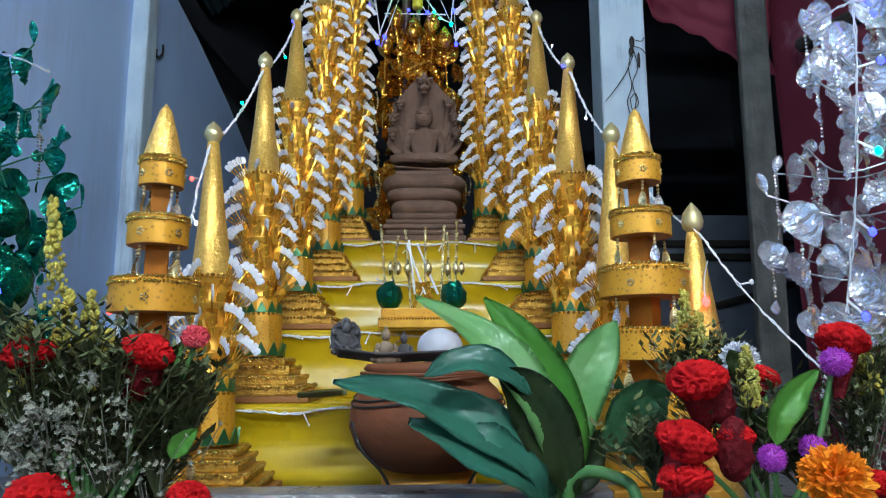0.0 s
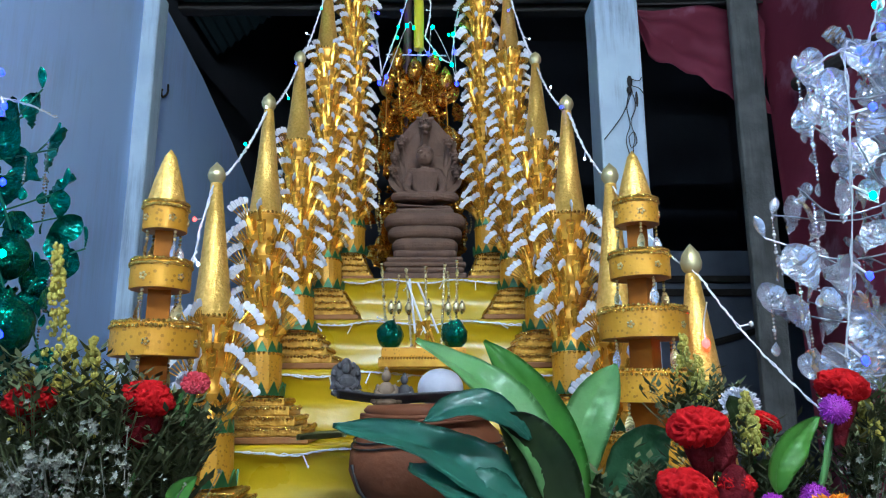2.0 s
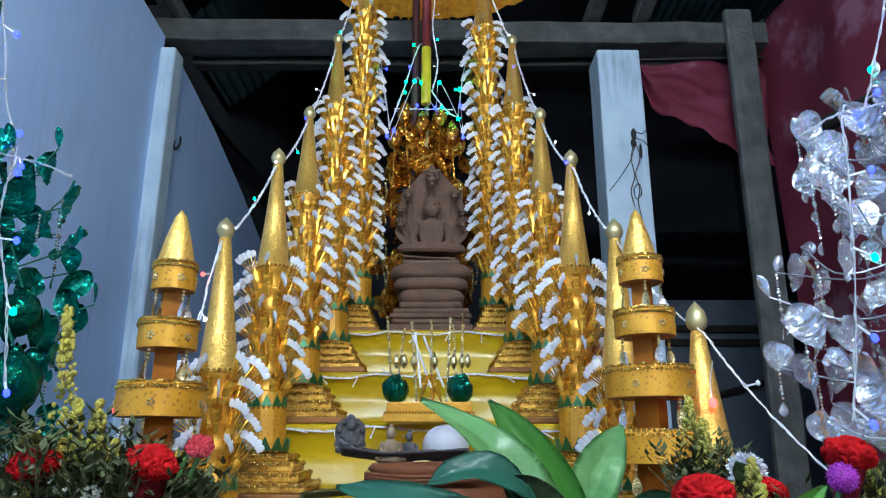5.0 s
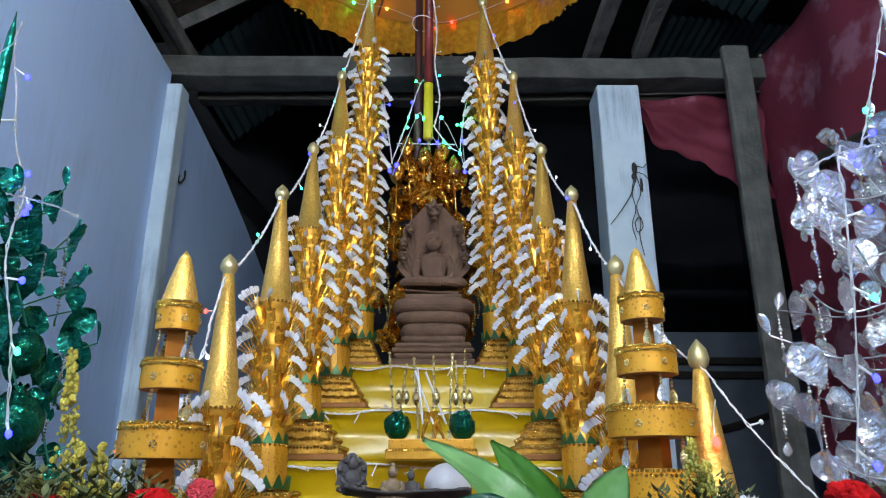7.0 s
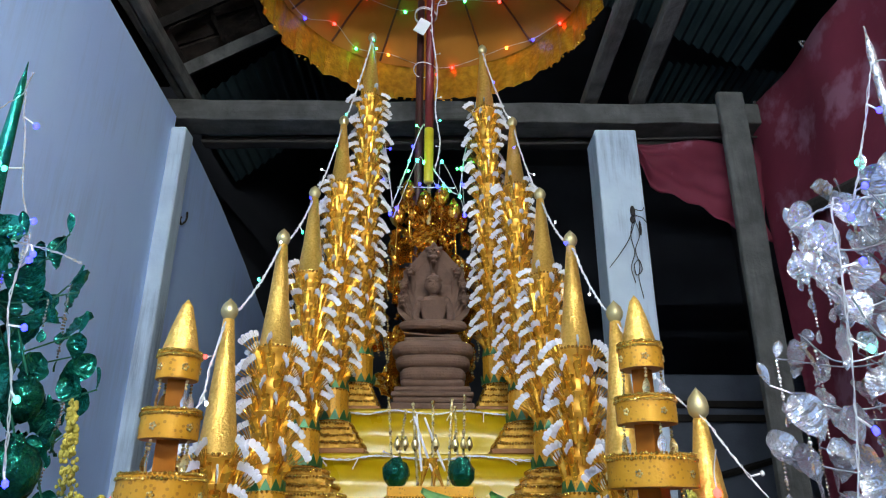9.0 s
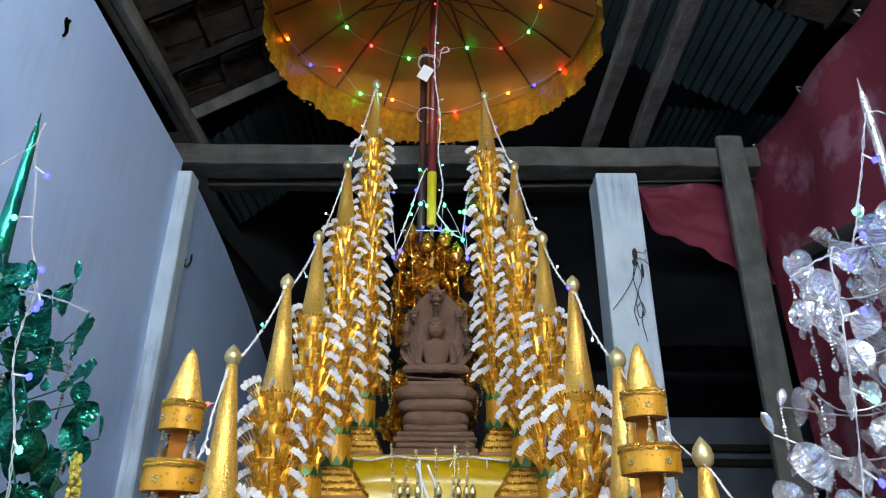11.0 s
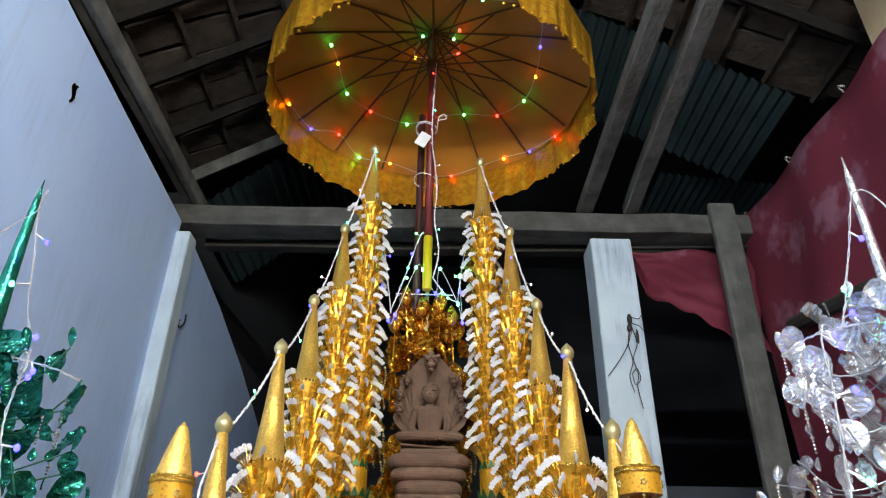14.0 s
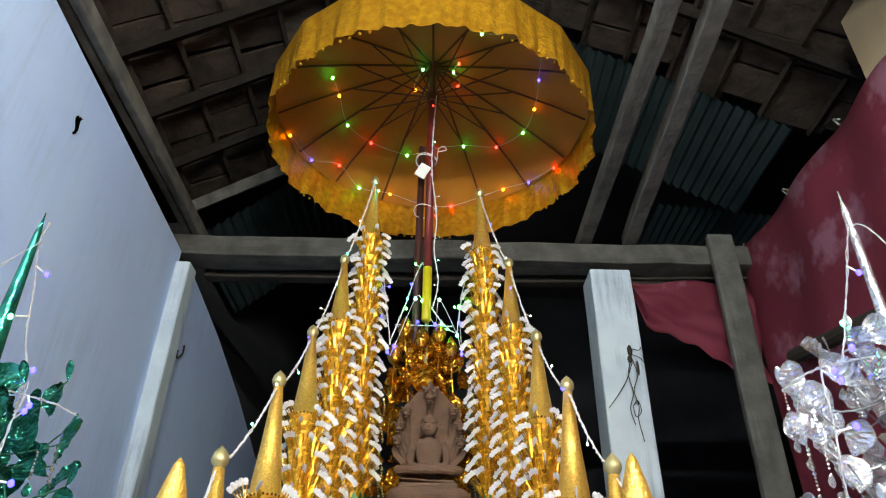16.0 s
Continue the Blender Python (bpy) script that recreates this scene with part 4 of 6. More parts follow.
# ---------- statue on its coiled base ----------
def statue():
    """Seated figure under a hood on a coiled, stepped base: one plain carved mesh."""
    bm = bmesh.new()

    def slab(w, d, z0, z1, r=0.006):
        box(bm, -w, w, -d, d, z0, z1, bevel=r)
    slab(0.122, 0.088, 0.0, 0.026)
    slab(0.114, 0.082, 0.026, 0.046, 0.008)
    slab(0.120, 0.086, 0.046, 0.062)
    slab(0.112, 0.080, 0.062, 0.080, 0.008)
    slab(0.094, 0.072, 0.080, 0.104, 0.010)

    def coil(z, w, d, h):
        n, m = 40, 10
        rows = []
        for i in range(n):
            a = 2 * math.pi * i / n
            ca, sa = math.cos(a), math.sin(a)
            sx, sy = abs(ca) ** 0.6 * (1 if ca > 0 else -1), abs(sa) ** 0.6 * (1 if sa > 0 else -1)
            rows.append([bm.verts.new(((w - h * 0.5 + h * 0.5 * math.cos(b)) * sx, (d - h * 0.5 + h * 0.5 * math.cos(b)) * sy, z + h * 0.5 + h * 0.52 * math.sin(b))) for b in (math.pi * (k / (m - 1) - 0.5) for k in range(m))])
        for i in range(n):
            for k in range(m - 1):
                bm.faces.new((rows[i][k], rows[(i + 1) % n][k], rows[(i + 1) % n][k + 1], rows[i][k + 1]))
        bm.faces.new([r[-1] for r in rows])
        bm.faces.new([r[0] for r in reversed(rows)])
    coil(0.098, 0.100, 0.080, 0.050)
    coil(0.144, 0.113, 0.084, 0.042)
    coil(0.182, 0.124, 0.088, 0.050)
    slab(0.086, 0.064, 0.226, 0.246, 0.007)
    slab(0.078, 0.058, 0.244, 0.256, 0.005)
    n_base = len(bm.verts)
    # folded legs, hands in the lap, trunk, arms, head
    for s in (-1, 1):
        tube(bm, spline([(s * 0.020, -0.005, 0.278), (s * 0.056, -0.024, 0.278), (s * 0.074, -0.044, 0.276), (s * 0.046, -0.066, 0.274), (s * -0.020, -0.072, 0.274 + 0.004 * s)], 5), 0.021, 10, 0.014)
        tube(bm, spline([(s * 0.038, 0.004, 0.378), (s * 0.049, 0.002, 0.338), (s * 0.044, -0.018, 0.303), (s * 0.014, -0.046, 0.288)], 5), 0.0125, 10, 0.009)
        ball(bm, (s * 0.022, 0.004, 0.444), 0.006, 1, 0.7, 0.8, 2.2)
        ball(bm, (s * 0.033, 0.004, 0.382), 0.0165, 2)
    lathe([(0.034, 0.262), (0.036, 0.28), (0.030, 0.315), (0.037, 0.35), (0.043, 0.376), (0.030, 0.392), (0.012, 0.398), (0.011, 0.412)], 20, bm, Matrix.Translation((0, 0.004, 0)) @ Matrix.Diagonal((1, 0.66, 1, 1)))
    ball(bm, (0, -0.004, 0.436), 0.0275, 3, 0.86, 0.9, 1.18)
    ball(bm, (0, 0.0, 0.458), 0.0245, 2, 1, 1, 0.8)
    ball(bm, (0, 0.003, 0.474), 0.010, 2, 1, 1, 1.1)
    ball(bm, (0, -0.029, 0.434), 0.0045, 1, 0.8, 1, 1.6)
    ball(bm, (0, -0.026, 0.421), 0.0050, 1, 1.5, 0.7, 0.5)
    for s in (-1, 1):
        ball(bm, (s * 0.010, -0.026, 0.446), 0.0062, 1, 1.3, 0.7, 0.42)
        ball(bm, (s * 0.010, -0.0255, 0.440), 0.0042, 1, 1.2, 0.7, 0.5)
    n_fig = len(bm.verts)
    # hood: a thick pointed shield with small heads along its rim
    half = [(0.030, 0.225), (0.060, 0.258), (0.076, 0.275), (0.110, 0.308), (0.117, 0.325), (0.111, 0.345), (0.115, 0.362), (0.106, 0.378), (0.110, 0.395), (0.097, 0.412), (0.099, 0.438), (0.078, 0.455), (0.058, 0.472), (0.042, 0.490), (0.020, 0.507), (0.0, 0.512)]
    rim = half + [(-x, z) for x, z in reversed(half[:-1])]
    rings = []
    for k, y in ((0.80, 0.050), (1.0, 0.040), (1.0, 0.060), (0.85, 0.078)):
        rings.append([bm.verts.new((x * k, y - 0.9 * max(0, z - 0.36) ** 1.5, 0.36 + (z - 0.36) * k)) for x, z in rim])
    n = len(rim)
    for p, q in zip(rings, rings[1:]):
        for i in range(n):
            j = (i + 1) % n
            bm.faces.new((p[i], p[j], q[j], q[i]))
    bm.faces.new(list(reversed(rings[0]))), bm.faces.new(rings[-1])
    for hx, hz in ((0, 0.478), (-0.074, 0.430), (0.074, 0.430), (-0.096, 0.388), (0.096, 0.388), (-0.098, 0.345), (0.098, 0.345)):
        big = 1.75 if hx == 0 else 1.15
        c = Vector((hx, 0.026 - 0.9 * max(0, hz - 0.36) ** 1.5, hz))
        # ridged neck running up the hood, then brow, jaw, eyes and crest
        tube(bm, spline([(hx * 0.42, 0.056, 0.27), (hx * 0.80, 0.054, 0.27 + (hz - 0.27) * 0.55), (c.x, c.y + 0.017, hz)], 5), 0.007, 8, 0.010 * big)
        ball(bm, c + Vector((0, 0, 0.004)), 0.0135 * big, 2, 1.0, 0.75, 0.8)
        ball(bm, c + Vector((0, -0.012 * big, -0.007 * big)), 0.0080 * big, 2, 1.0, 1.0, 0.65)
        ball(bm, c + Vector((0, -0.009 * big, -0.014 * big)), 0.0070 * big, 1, 0.9, 0.9, 0.5)
        for q in (-1, 1):
            ball(bm, c + Vector((q * 0.0068 * big, -0.011 * big, 0.004 * big)), 0.0040 * big, 1)
            tube(bm, [c + Vector((q * 0.002, -0.012 * big, 0.007 * big)), c + Vector((q * 0.015 * big, -0.006 * big, 0.013 * big))], 0.0026 * big, 5)
        ball(bm, c + Vector((0, 0.000, 0.016 * big)), 0.0070 * big, 1, 0.9, 0.8, 1.5)
    bm.verts.ensure_lookup_table()
    for i, v in enumerate(bm.verts):
        if i < n_base:
            v.co.z *= 0.86
        elif i < n_fig:
            v.co = Vector((v.co.x * 1.12, v.co.y * 0.95 - 0.016, 0.222 + (v.co.z - 0.250) * 0.84))
    for v in bm.verts:
        v.co += Vector((noise.noise(v.co * 60), noise.noise(v.co * 60 + Vector((7, 0, 0))), noise.noise(v.co * 60 + Vector((0, 9, 0))))) * 0.0009
    return bm


tagged(part("seated_statue", statue(), M_STONE, at=pose(0.009, 1.985, 1.473) @ Matrix.Diagonal((0.98, 1, 1.03, 1)), smooth=False), "brown stone seated figure under a hood on a coiled base", "statue")

# ---------- gold foil bush behind the statue ----------
bush = thing("gold_foil_bush", pose(-0.010, 2.105, 1.473), "bush of crumpled shiny gold foil leaves behind the statue", "foil ornament")
part("trunk", lathe([(0.05, 0), (0.045, 0.012), (0.016, 0.03), (0.010, 0.4), (0.006, 0.98), (0.002, 1.09)], 12), M_PGOLD, bush)
rnd = random.Random(11)
for i in range(165):
    a = rnd.uniform(0, 2 * math.pi)
    z = rnd.uniform(0.05, 0.69)
    r = (0.155 if z < 0.52 else 0.155 - (z - 0.52) * 0.45) * math.sqrt(rnd.uniform(0.12, 1))
    w = rnd.uniform(0.045, 0.08)
    leaf = foil_leaf(w, w * rnd.uniform(1.1, 1.6), 2.2, i)
    for v in leaf.verts:
        v.co += Vector((0, noise.noise(v.co * 70 + Vector((i, 0, 0))), 0)) * 0.012
    m = Matrix.Translation((r * math.cos(a), 0.022 + r * math.sin(a) * 0.25, z)) @ pose(0, 0, 0, rnd.uniform(-50, 50), rnd.uniform(-70, 70), math.degrees(a) + 90 + rnd.uniform(-60, 60))
    part("foil_leaf", leaf, M_GDFOIL, bush, at=m)
for x, z in ((-0.072, 0.775), (0.045, 0.755), (-0.015, 0.735), (0.085, 0.70), (-0.105, 0.68)):
    bm = lathe([(0, -0.05), (0.016, -0.035), (0.026, -0.012), (0.024, 0.01), (0.014, 0.028), (0.006, 0.036), (0.003, 0.042)], 14, wob=0.12)
    st = part("foil_bud", bm, M_GDFOIL, bush, "large orange-gold foil bud", at=Matrix.Translation((x, -0.03, z)))
    bm = tube(bmesh.new(), [(0, 0, -0.04), (rnd.uniform(-0.02, 0.02), 0.05, -0.30)], 0.0028, 6)
    part("bud_stem", bm, M_GDFOIL, st)
for i in range(16):
    bm = bmesh.new()
    x, z = rnd.choice((-1, 1)) * rnd.uniform(0.09, 0.165), rnd.uniform(0.2, 0.6)
    for q in range(int(rnd.uniform(8, 18))):
        ball(bm, (x + 0.004 * math.sin(q * 0.5), -0.075, z - q * 0.0085), 0.0032 * (1.4 if q % 3 == 0 else 1), 1)
    tagged(part("bead_string", bm, M_PGOLD, bush), kind="stuff")

# ---------- vases with bead sprays ----------
box_ = thing("gold_plinth", pose(0.010, 1.425, 1.2125), "low two-tier gold plinth on the yellow step", "plinth")
part("lower_tier", boxed(-0.092, 0.092, -0.036, 0.03, 0, 0.020, bevel=0.002), M_GOLD, box_)
part("upper_tier", boxed(-0.086, 0.086, -0.030, 0.026, 0.0205, 0.040, bevel=0.002), M_ORANGE, box_)
bm = bmesh.new()
for i in range(30):
    ball(bm, (-0.088 + i * 0.00607, -0.036, 0.018), 0.003, 1)
tagged(part("glitter_trim", bm, M_GLIT, box_), kind="stuff")
for x in (-0.060, 0.073):
    v = thing("emerald_foil_vase", pose(x, 1.42, 1.2526), "round emerald foil vase holding tall bead sprays", "vase", "emerald vases")
    bm = lathe([(0.012, 0), (0.018, 0.004), (0.024, 0.012), (0.0275, 0.022), (0.0275, 0.034), (0.022, 0.046), (0.013, 0.052), (0.009, 0.056)], 14)
    for q in bm.verts:
        q.co *= 1 + 0.16 * noise.noise(q.co * 90 + Vector((x * 50, 0, 0)))
    part("bulb", bm, M_GDEEP, v, smooth=False)
    for k, (dx, lean, ht) in enumerate(((-0.010, -0.01, 0.13), (0.006, 0.012, 0.10)) if x < 0 else ((0.004, 0.004, 0.135), (-0.008, -0.005, 0.11))):
        bm = bmesh.new()
        n = int(ht / 0.0062)
        for q in range(n):
            ball(bm, (dx + lean * q / n, 0, 0.058 + q * 0.0062), 0.0036 * (1.25 if q % 4 == 0 else 0.9), 1)
        st = tagged(part("bead_stalk", bm, M_PGOLD, v), kind="stuff")
        bm = lathe([(0, -0.018), (0.006, -0.010), (0.0075, -0.003), (0.004, 0.008), (0.001, 0.014)], 10)
        part("bead_drop", bm, M_PGOLD, st, smooth=True, at=Matrix.Translation((dx + 0.012, -0.012, 0.085)))
mid = thing("gold_candle_spray", pose(0.006, 1.43, 1.2526), "spray of pale gold bead stalks and amber foil flutes", "ornament")
for x, ht, lean in ((-0.022, 0.165, -0.012), (0.008, 0.17, 0.0), (0.040, 0.175, 0.008)):
    bm = bmesh.new()
    tube(bm, [(x, 0, 0), (x + lean, 0, ht)], 0.0022, 6)
    for q in range(int(ht / 0.012)):
        ball(bm, (x + lean * q * 0.012 / ht, 0, q * 0.012 + 0.006), 0.0038, 1, 1, 1, 1.4)
    ball(bm, (x + lean, 0, ht), 0.0048, 1)
    st = tagged(part("bead_stalk", bm, M_PGOLD, mid), kind="stuff")
    bm = lathe([(0, -0.02), (0.0065, -0.010), (0.0085, -0.002), (0.004, 0.010), (0.001, 0.018)], 12)
    part("bead_drop", bm, M_PGOLD, st, smooth=True, at=Matrix.Translation((x + lean + 0.006, -0.012, 0.085)))
for x, t in ((-0.016, 14), (0.012, -4), (0.030, -24)):
    bm = lathe([(0.002, 0.0), (0.004, 0.02), (0.008, 0.05), (0.011, 0.056)], 8)
    part("foil_flute", bm, M_CUP, mid, at=Matrix.Translation((x, -0.006, 0.0)) @ pose(0, 0, 0, 0, t, 0))
for x, t in ((-0.014, -6), (0.008, -20), (0.034, -22)):
    bm = tube(bmesh.new(), [(0, 0, 0), (0, 0, 0.115)], 0.0024, 6)
    part("white_taper", bm, M_WIRE, mid, at=Matrix.Translation((x, -0.010, 0.03)) @ pose(0, 0, 0, 0, t, 0))

# ---------- bowl, tray and small figures ----------
bowl = thing("alms_bowl", pose(0.020, 1.08, TABLE), "round bowl wrapped in terracotta cloth on an orange ring", "bowl")
bowl.scale = (1.05, 1.05, 1.04)
part("ring_stand", lathe([(0.060, 0.0), (0.066, 0.004), (0.068, 0.040), (0.062, 0.060), (0.054, 0.056)], 36), M_ORNG, bowl, "glazed orange ring stand", smooth=True)
part("body", lathe([(0.055, 0.054), (0.078, 0.062), (0.103, 0.086), (0.114, 0.115), (0.113, 0.140), (0.101, 0.168), (0.088, 0.180), (0.090, 0.192), (0.096, 0.198), (0.090, 0.205), (0.03, 0.207)], 48, wob=0.008), M_TERRA, bowl, smooth=True)
for z, r in ((0.150, 0.1115), (0.158, 0.108)):
    bm = tube(bmesh.new(), [Vector((r * math.cos(a), r * math.sin(a), z + 0.004 * math.sin(3 * a))) for a in (2 * math.pi * i / 40 for i in range(41))], 0.0016, 5)
    part("seam", bm, M_BLACK, bowl)
for s in (-1, 1):
    bm = tube(bmesh.new(), spline([(s * 0.106, -0.046, 0.125), (s * 0.093, -0.055, 0.090), (s * 0.065, -0.056, 0.060), (s * 0.050, -0.050, 0.030)], 6), 0.0025, 6)
    part("cord", bm, M_BLACK, bowl)
for k in range(3):
    bm = tube(bmesh.new(), spline([(-0.095, -0.035, 0.186 + 0.003 * k), (-0.03, -0.088, 0.180 + 0.005 * k), (0.05, -0.086, 0.186 + 0.003 * k), (0.098, -0.02, 0.190)], 6), 0.003, 6)
    part("cloth_fold", bm, M_TERRA, bowl, smooth=True)

tray = thing("leaf_tray", pose(0.0, 1.12, 1.139), "dark curled tray lying across the cloth-wrapped bowl", "tray")
def tray_f(u, v):
    x = -0.125 + 0.20 * u
    return Vector((x, -0.045 + 0.09 * v, 0.002 + 0.016 * (2 * v - 1) ** 2 + 0.035 * max(0, (0.35 - u)) ** 1.0 + 0.008 * u))
part("dish", sheet(bmesh.new(), tray_f, 24, 10, 0.003), M_GREYST, tray, smooth=True)


def seated(s, m):
    """Tiny seated figure as one lump of carved stone."""
    bm = bmesh.new()
    ball(bm, (0, 0, 0.008), 0.02, 2, 1.15, 0.8, 0.5)
    ball(bm, (0, 0.002, 0.024), 0.0135, 2, 1.0, 0.7, 1.25)
    for q in (-1, 1):
        tube(bm, spline([(q * 0.012, 0.002, 0.034), (q * 0.0165, 0, 0.022), (q * 0.006, -0.013, 0.013)], 4), 0.0042, 7)
        ball(bm, (q * 0.019, -0.004, 0.008), 0.008, 1, 1.1, 1, 0.8)
    ball(bm, (0, 0, 0.048), 0.0092, 2, 0.9, 0.95, 1.15)
    ball(bm, (0, 0.001, 0.059), 0.0048, 1, 1, 1, 1.1)
    bmesh.ops.scale(bm, vec=(s, s, s), verts=bm.verts)
    for v in bm.verts:
        v.co += Vector((1, 1, 1)) * 0.0008 * noise.noise(v.co * 160)
    return bm


M_FIG = mat("tan_resin", (0.27, 0.19, 0.12), (0.15, 0.10, 0.065), 0.6, scale=70, bump=0.3, bscale=200, depth=0.002)
tagged(part("small_figure", seated(0.95, None), M_FIG, at=pose(-0.047, 1.10, 1.142, 0, 0, 5), smooth=True), "small tan resin seated figure on a dark tray", "figurine")
tagged(part("small_figure", seated(0.78, None), M_GREYST, at=pose(-0.020, 1.135, 1.145, 0, 0, -10), smooth=True), "tiny dark grey seated figure behind a tan one", "figurine")
bm = seated(0.95, None)
n = 48
plates = []
for k in (0, 1):
    ring = []
    for i in range(1, n):
        a = math.pi * (i / n - 0.5)
        lobe = 0.84 + 0.20 * abs(math.cos(3.5 * a)) ** 0.7
        ring.append(bm.verts.new((0.027 * math.sin(a) * lobe, 0.012 + 0.007 * k, 0.005 + 0.056 * math.cos(a) ** 0.7 * lobe)))
    plates.append(ring)
    bm.faces.new(ring if k == 0 else list(reversed(ring)))
for i in range(n - 2):
    bm.faces.new((plates[0][i + 1], plates[0][i], plates[1][i], plates[1][i + 1]))
for i in range(5):
    a = radians(-56 + 28 * i)
    ball(bm, (0.023 * math.sin(a), 0.008, 0.005 + 0.050 * math.cos(a) ** 0.7), 0.0052, 1, 1, 0.9, 1.2)
tagged(part("small_figure", bm, M_GREYST, at=pose(-0.112, 1.12, 1.155, 0, 0, 12), smooth=False), "dark grey seated figure with a scalloped hood behind", "figurine")
jar = thing("lidded_jar", pose(0.040, 1.20, 1.073), "brown glazed jar topped by a pale round stone", "jar")
part("body", lathe([(0.024, 0), (0.036, 0.02), (0.040, 0.045), (0.034, 0.06), (0.028, 0.066)], 24), M_BROWN, jar, smooth=True)
bm = bmesh.new()
ball(bm, (0, 0, 0.096), 0.040, 3, 1, 1, 0.86)
part("stone", bm, M_PALE, jar, smooth=True)
bm = bmesh.new()
sheet(bm, lambda u, v: Vector((-0.19 + 0.08 * u, 1.12 + 0.04 * v * math.sin(math.pi * (0.12 + 0.8 * u)), 1.088 + 0.010 * abs(2 * v - 1) + 0.006 * u)), 8, 6, 0.003)
for v in bm.verts:
    v.co.z += 0.002 * noise.noise(v.co * 40)
tagged(part("dry_leaf_boat", bm, mat("dry_olive_leaf", (0.20, 0.20, 0.07), (0.12, 0.11, 0.04), 0.7, scale=40), smooth=True), "dry olive-brown folded leaf beside the bowl", "leaf")
ledge = tagged(part("front_ledge", boxed(-0.34, 0.30, 0.865, 0.925, TABLE + 0.001, 0.992, bevel=0.006), M_GREY), "low grey plastic-wrapped ledge along the altar front", "ledge")
for v in ledge.data.vertices:
    v.co.z += 0.004 * noise.noise(v.co * 20)


# ---------- broad-leaved plant ----------
def broad_leaf(spine, width, roll=0.0, cup=0.35, n=44, wmax=0.45):
    """A long leaf along the spine with a folded midrib, waved edges and a pointed tip."""
    P = spline(spine, max(4, n // max(1, len(spine) - 1)))
    bm = bmesh.new()
    rows = []
    for i, p in enumerate(P):
        t = i / (len(P) - 1)
        d = (P[min(i + 1, len(P) - 1)] - P[max(i - 1, 0)]).normalized()
        side = d.cross(Vector((0, -1, 0.25)))
        side = side.normalized() if side.length > 0.05 else Vector((1, 0, 0))
        side = Matrix.Rotation(radians(roll), 3, d) @ side
        nor = side.cross(d).normalized()
        a = t ** (math.log(0.5) / math.log(wmax)) if 0 < t < 1 else t
        w = width * 0.5 * max(0.03, math.sin(math.pi * a)) ** 0.75
        row = []
        for k in range(-4, 5):
            f = k / 4
            wave = 0.05 * width * math.sin(t * 15 + 2 * f + roll) * abs(f) + 0.020 * width * math.sin(t * 60 - abs(f) * 9) * (1 - abs(f) * 0.4)
            row.append(bm.verts.new(p + side * (w * f) + nor * (cup * w * abs(f) ** 1.3 - (0.0022 if k == 0 else 0)) + nor * wave))
        rows.append(row)
    fs = [bm.faces.new((a[k], a[k + 1], b[k + 1], b[k])) for a, b in zip(rows, rows[1:]) for k in range(8)]
    bmesh.ops.solidify(bm, geom=fs, thickness=0.0009)
    return bm


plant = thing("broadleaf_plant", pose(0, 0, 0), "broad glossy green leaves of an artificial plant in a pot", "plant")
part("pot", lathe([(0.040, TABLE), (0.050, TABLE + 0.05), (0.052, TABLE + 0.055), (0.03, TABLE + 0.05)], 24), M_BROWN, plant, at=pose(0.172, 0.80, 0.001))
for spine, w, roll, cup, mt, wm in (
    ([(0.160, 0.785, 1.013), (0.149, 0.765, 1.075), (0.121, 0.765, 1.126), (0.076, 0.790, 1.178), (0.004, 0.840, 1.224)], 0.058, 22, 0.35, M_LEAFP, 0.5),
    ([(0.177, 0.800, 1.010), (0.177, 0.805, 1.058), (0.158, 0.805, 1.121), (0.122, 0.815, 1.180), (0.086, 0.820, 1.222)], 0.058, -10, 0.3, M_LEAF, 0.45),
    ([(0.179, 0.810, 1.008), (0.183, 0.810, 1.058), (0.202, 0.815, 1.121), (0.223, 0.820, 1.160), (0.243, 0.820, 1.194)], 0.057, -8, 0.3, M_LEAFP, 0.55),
    # one curling leaf as two: its underside in a dark, shaded green
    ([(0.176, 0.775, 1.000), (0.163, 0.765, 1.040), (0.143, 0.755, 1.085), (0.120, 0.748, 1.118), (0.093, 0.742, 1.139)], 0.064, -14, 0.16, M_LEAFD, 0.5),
    # and its curled-over tip in a lighter teal for the lit upper face
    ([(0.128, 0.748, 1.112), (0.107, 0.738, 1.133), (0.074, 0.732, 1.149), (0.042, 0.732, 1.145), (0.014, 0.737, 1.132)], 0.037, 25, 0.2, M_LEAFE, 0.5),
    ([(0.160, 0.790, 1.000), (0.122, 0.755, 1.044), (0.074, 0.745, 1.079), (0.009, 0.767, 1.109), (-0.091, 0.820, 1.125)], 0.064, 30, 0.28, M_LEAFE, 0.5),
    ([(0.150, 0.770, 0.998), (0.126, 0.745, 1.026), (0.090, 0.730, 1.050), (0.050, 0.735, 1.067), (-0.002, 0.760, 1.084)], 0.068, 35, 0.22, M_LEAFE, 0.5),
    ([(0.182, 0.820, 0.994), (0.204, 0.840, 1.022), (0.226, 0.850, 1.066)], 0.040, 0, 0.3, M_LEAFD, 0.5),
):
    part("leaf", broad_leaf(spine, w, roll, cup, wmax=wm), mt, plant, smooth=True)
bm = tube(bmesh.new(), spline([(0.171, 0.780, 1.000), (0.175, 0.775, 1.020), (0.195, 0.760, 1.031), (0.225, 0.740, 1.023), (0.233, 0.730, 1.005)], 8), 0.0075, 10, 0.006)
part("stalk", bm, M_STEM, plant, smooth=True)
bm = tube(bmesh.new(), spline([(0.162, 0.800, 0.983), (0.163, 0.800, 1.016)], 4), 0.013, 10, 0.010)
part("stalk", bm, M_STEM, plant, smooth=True)


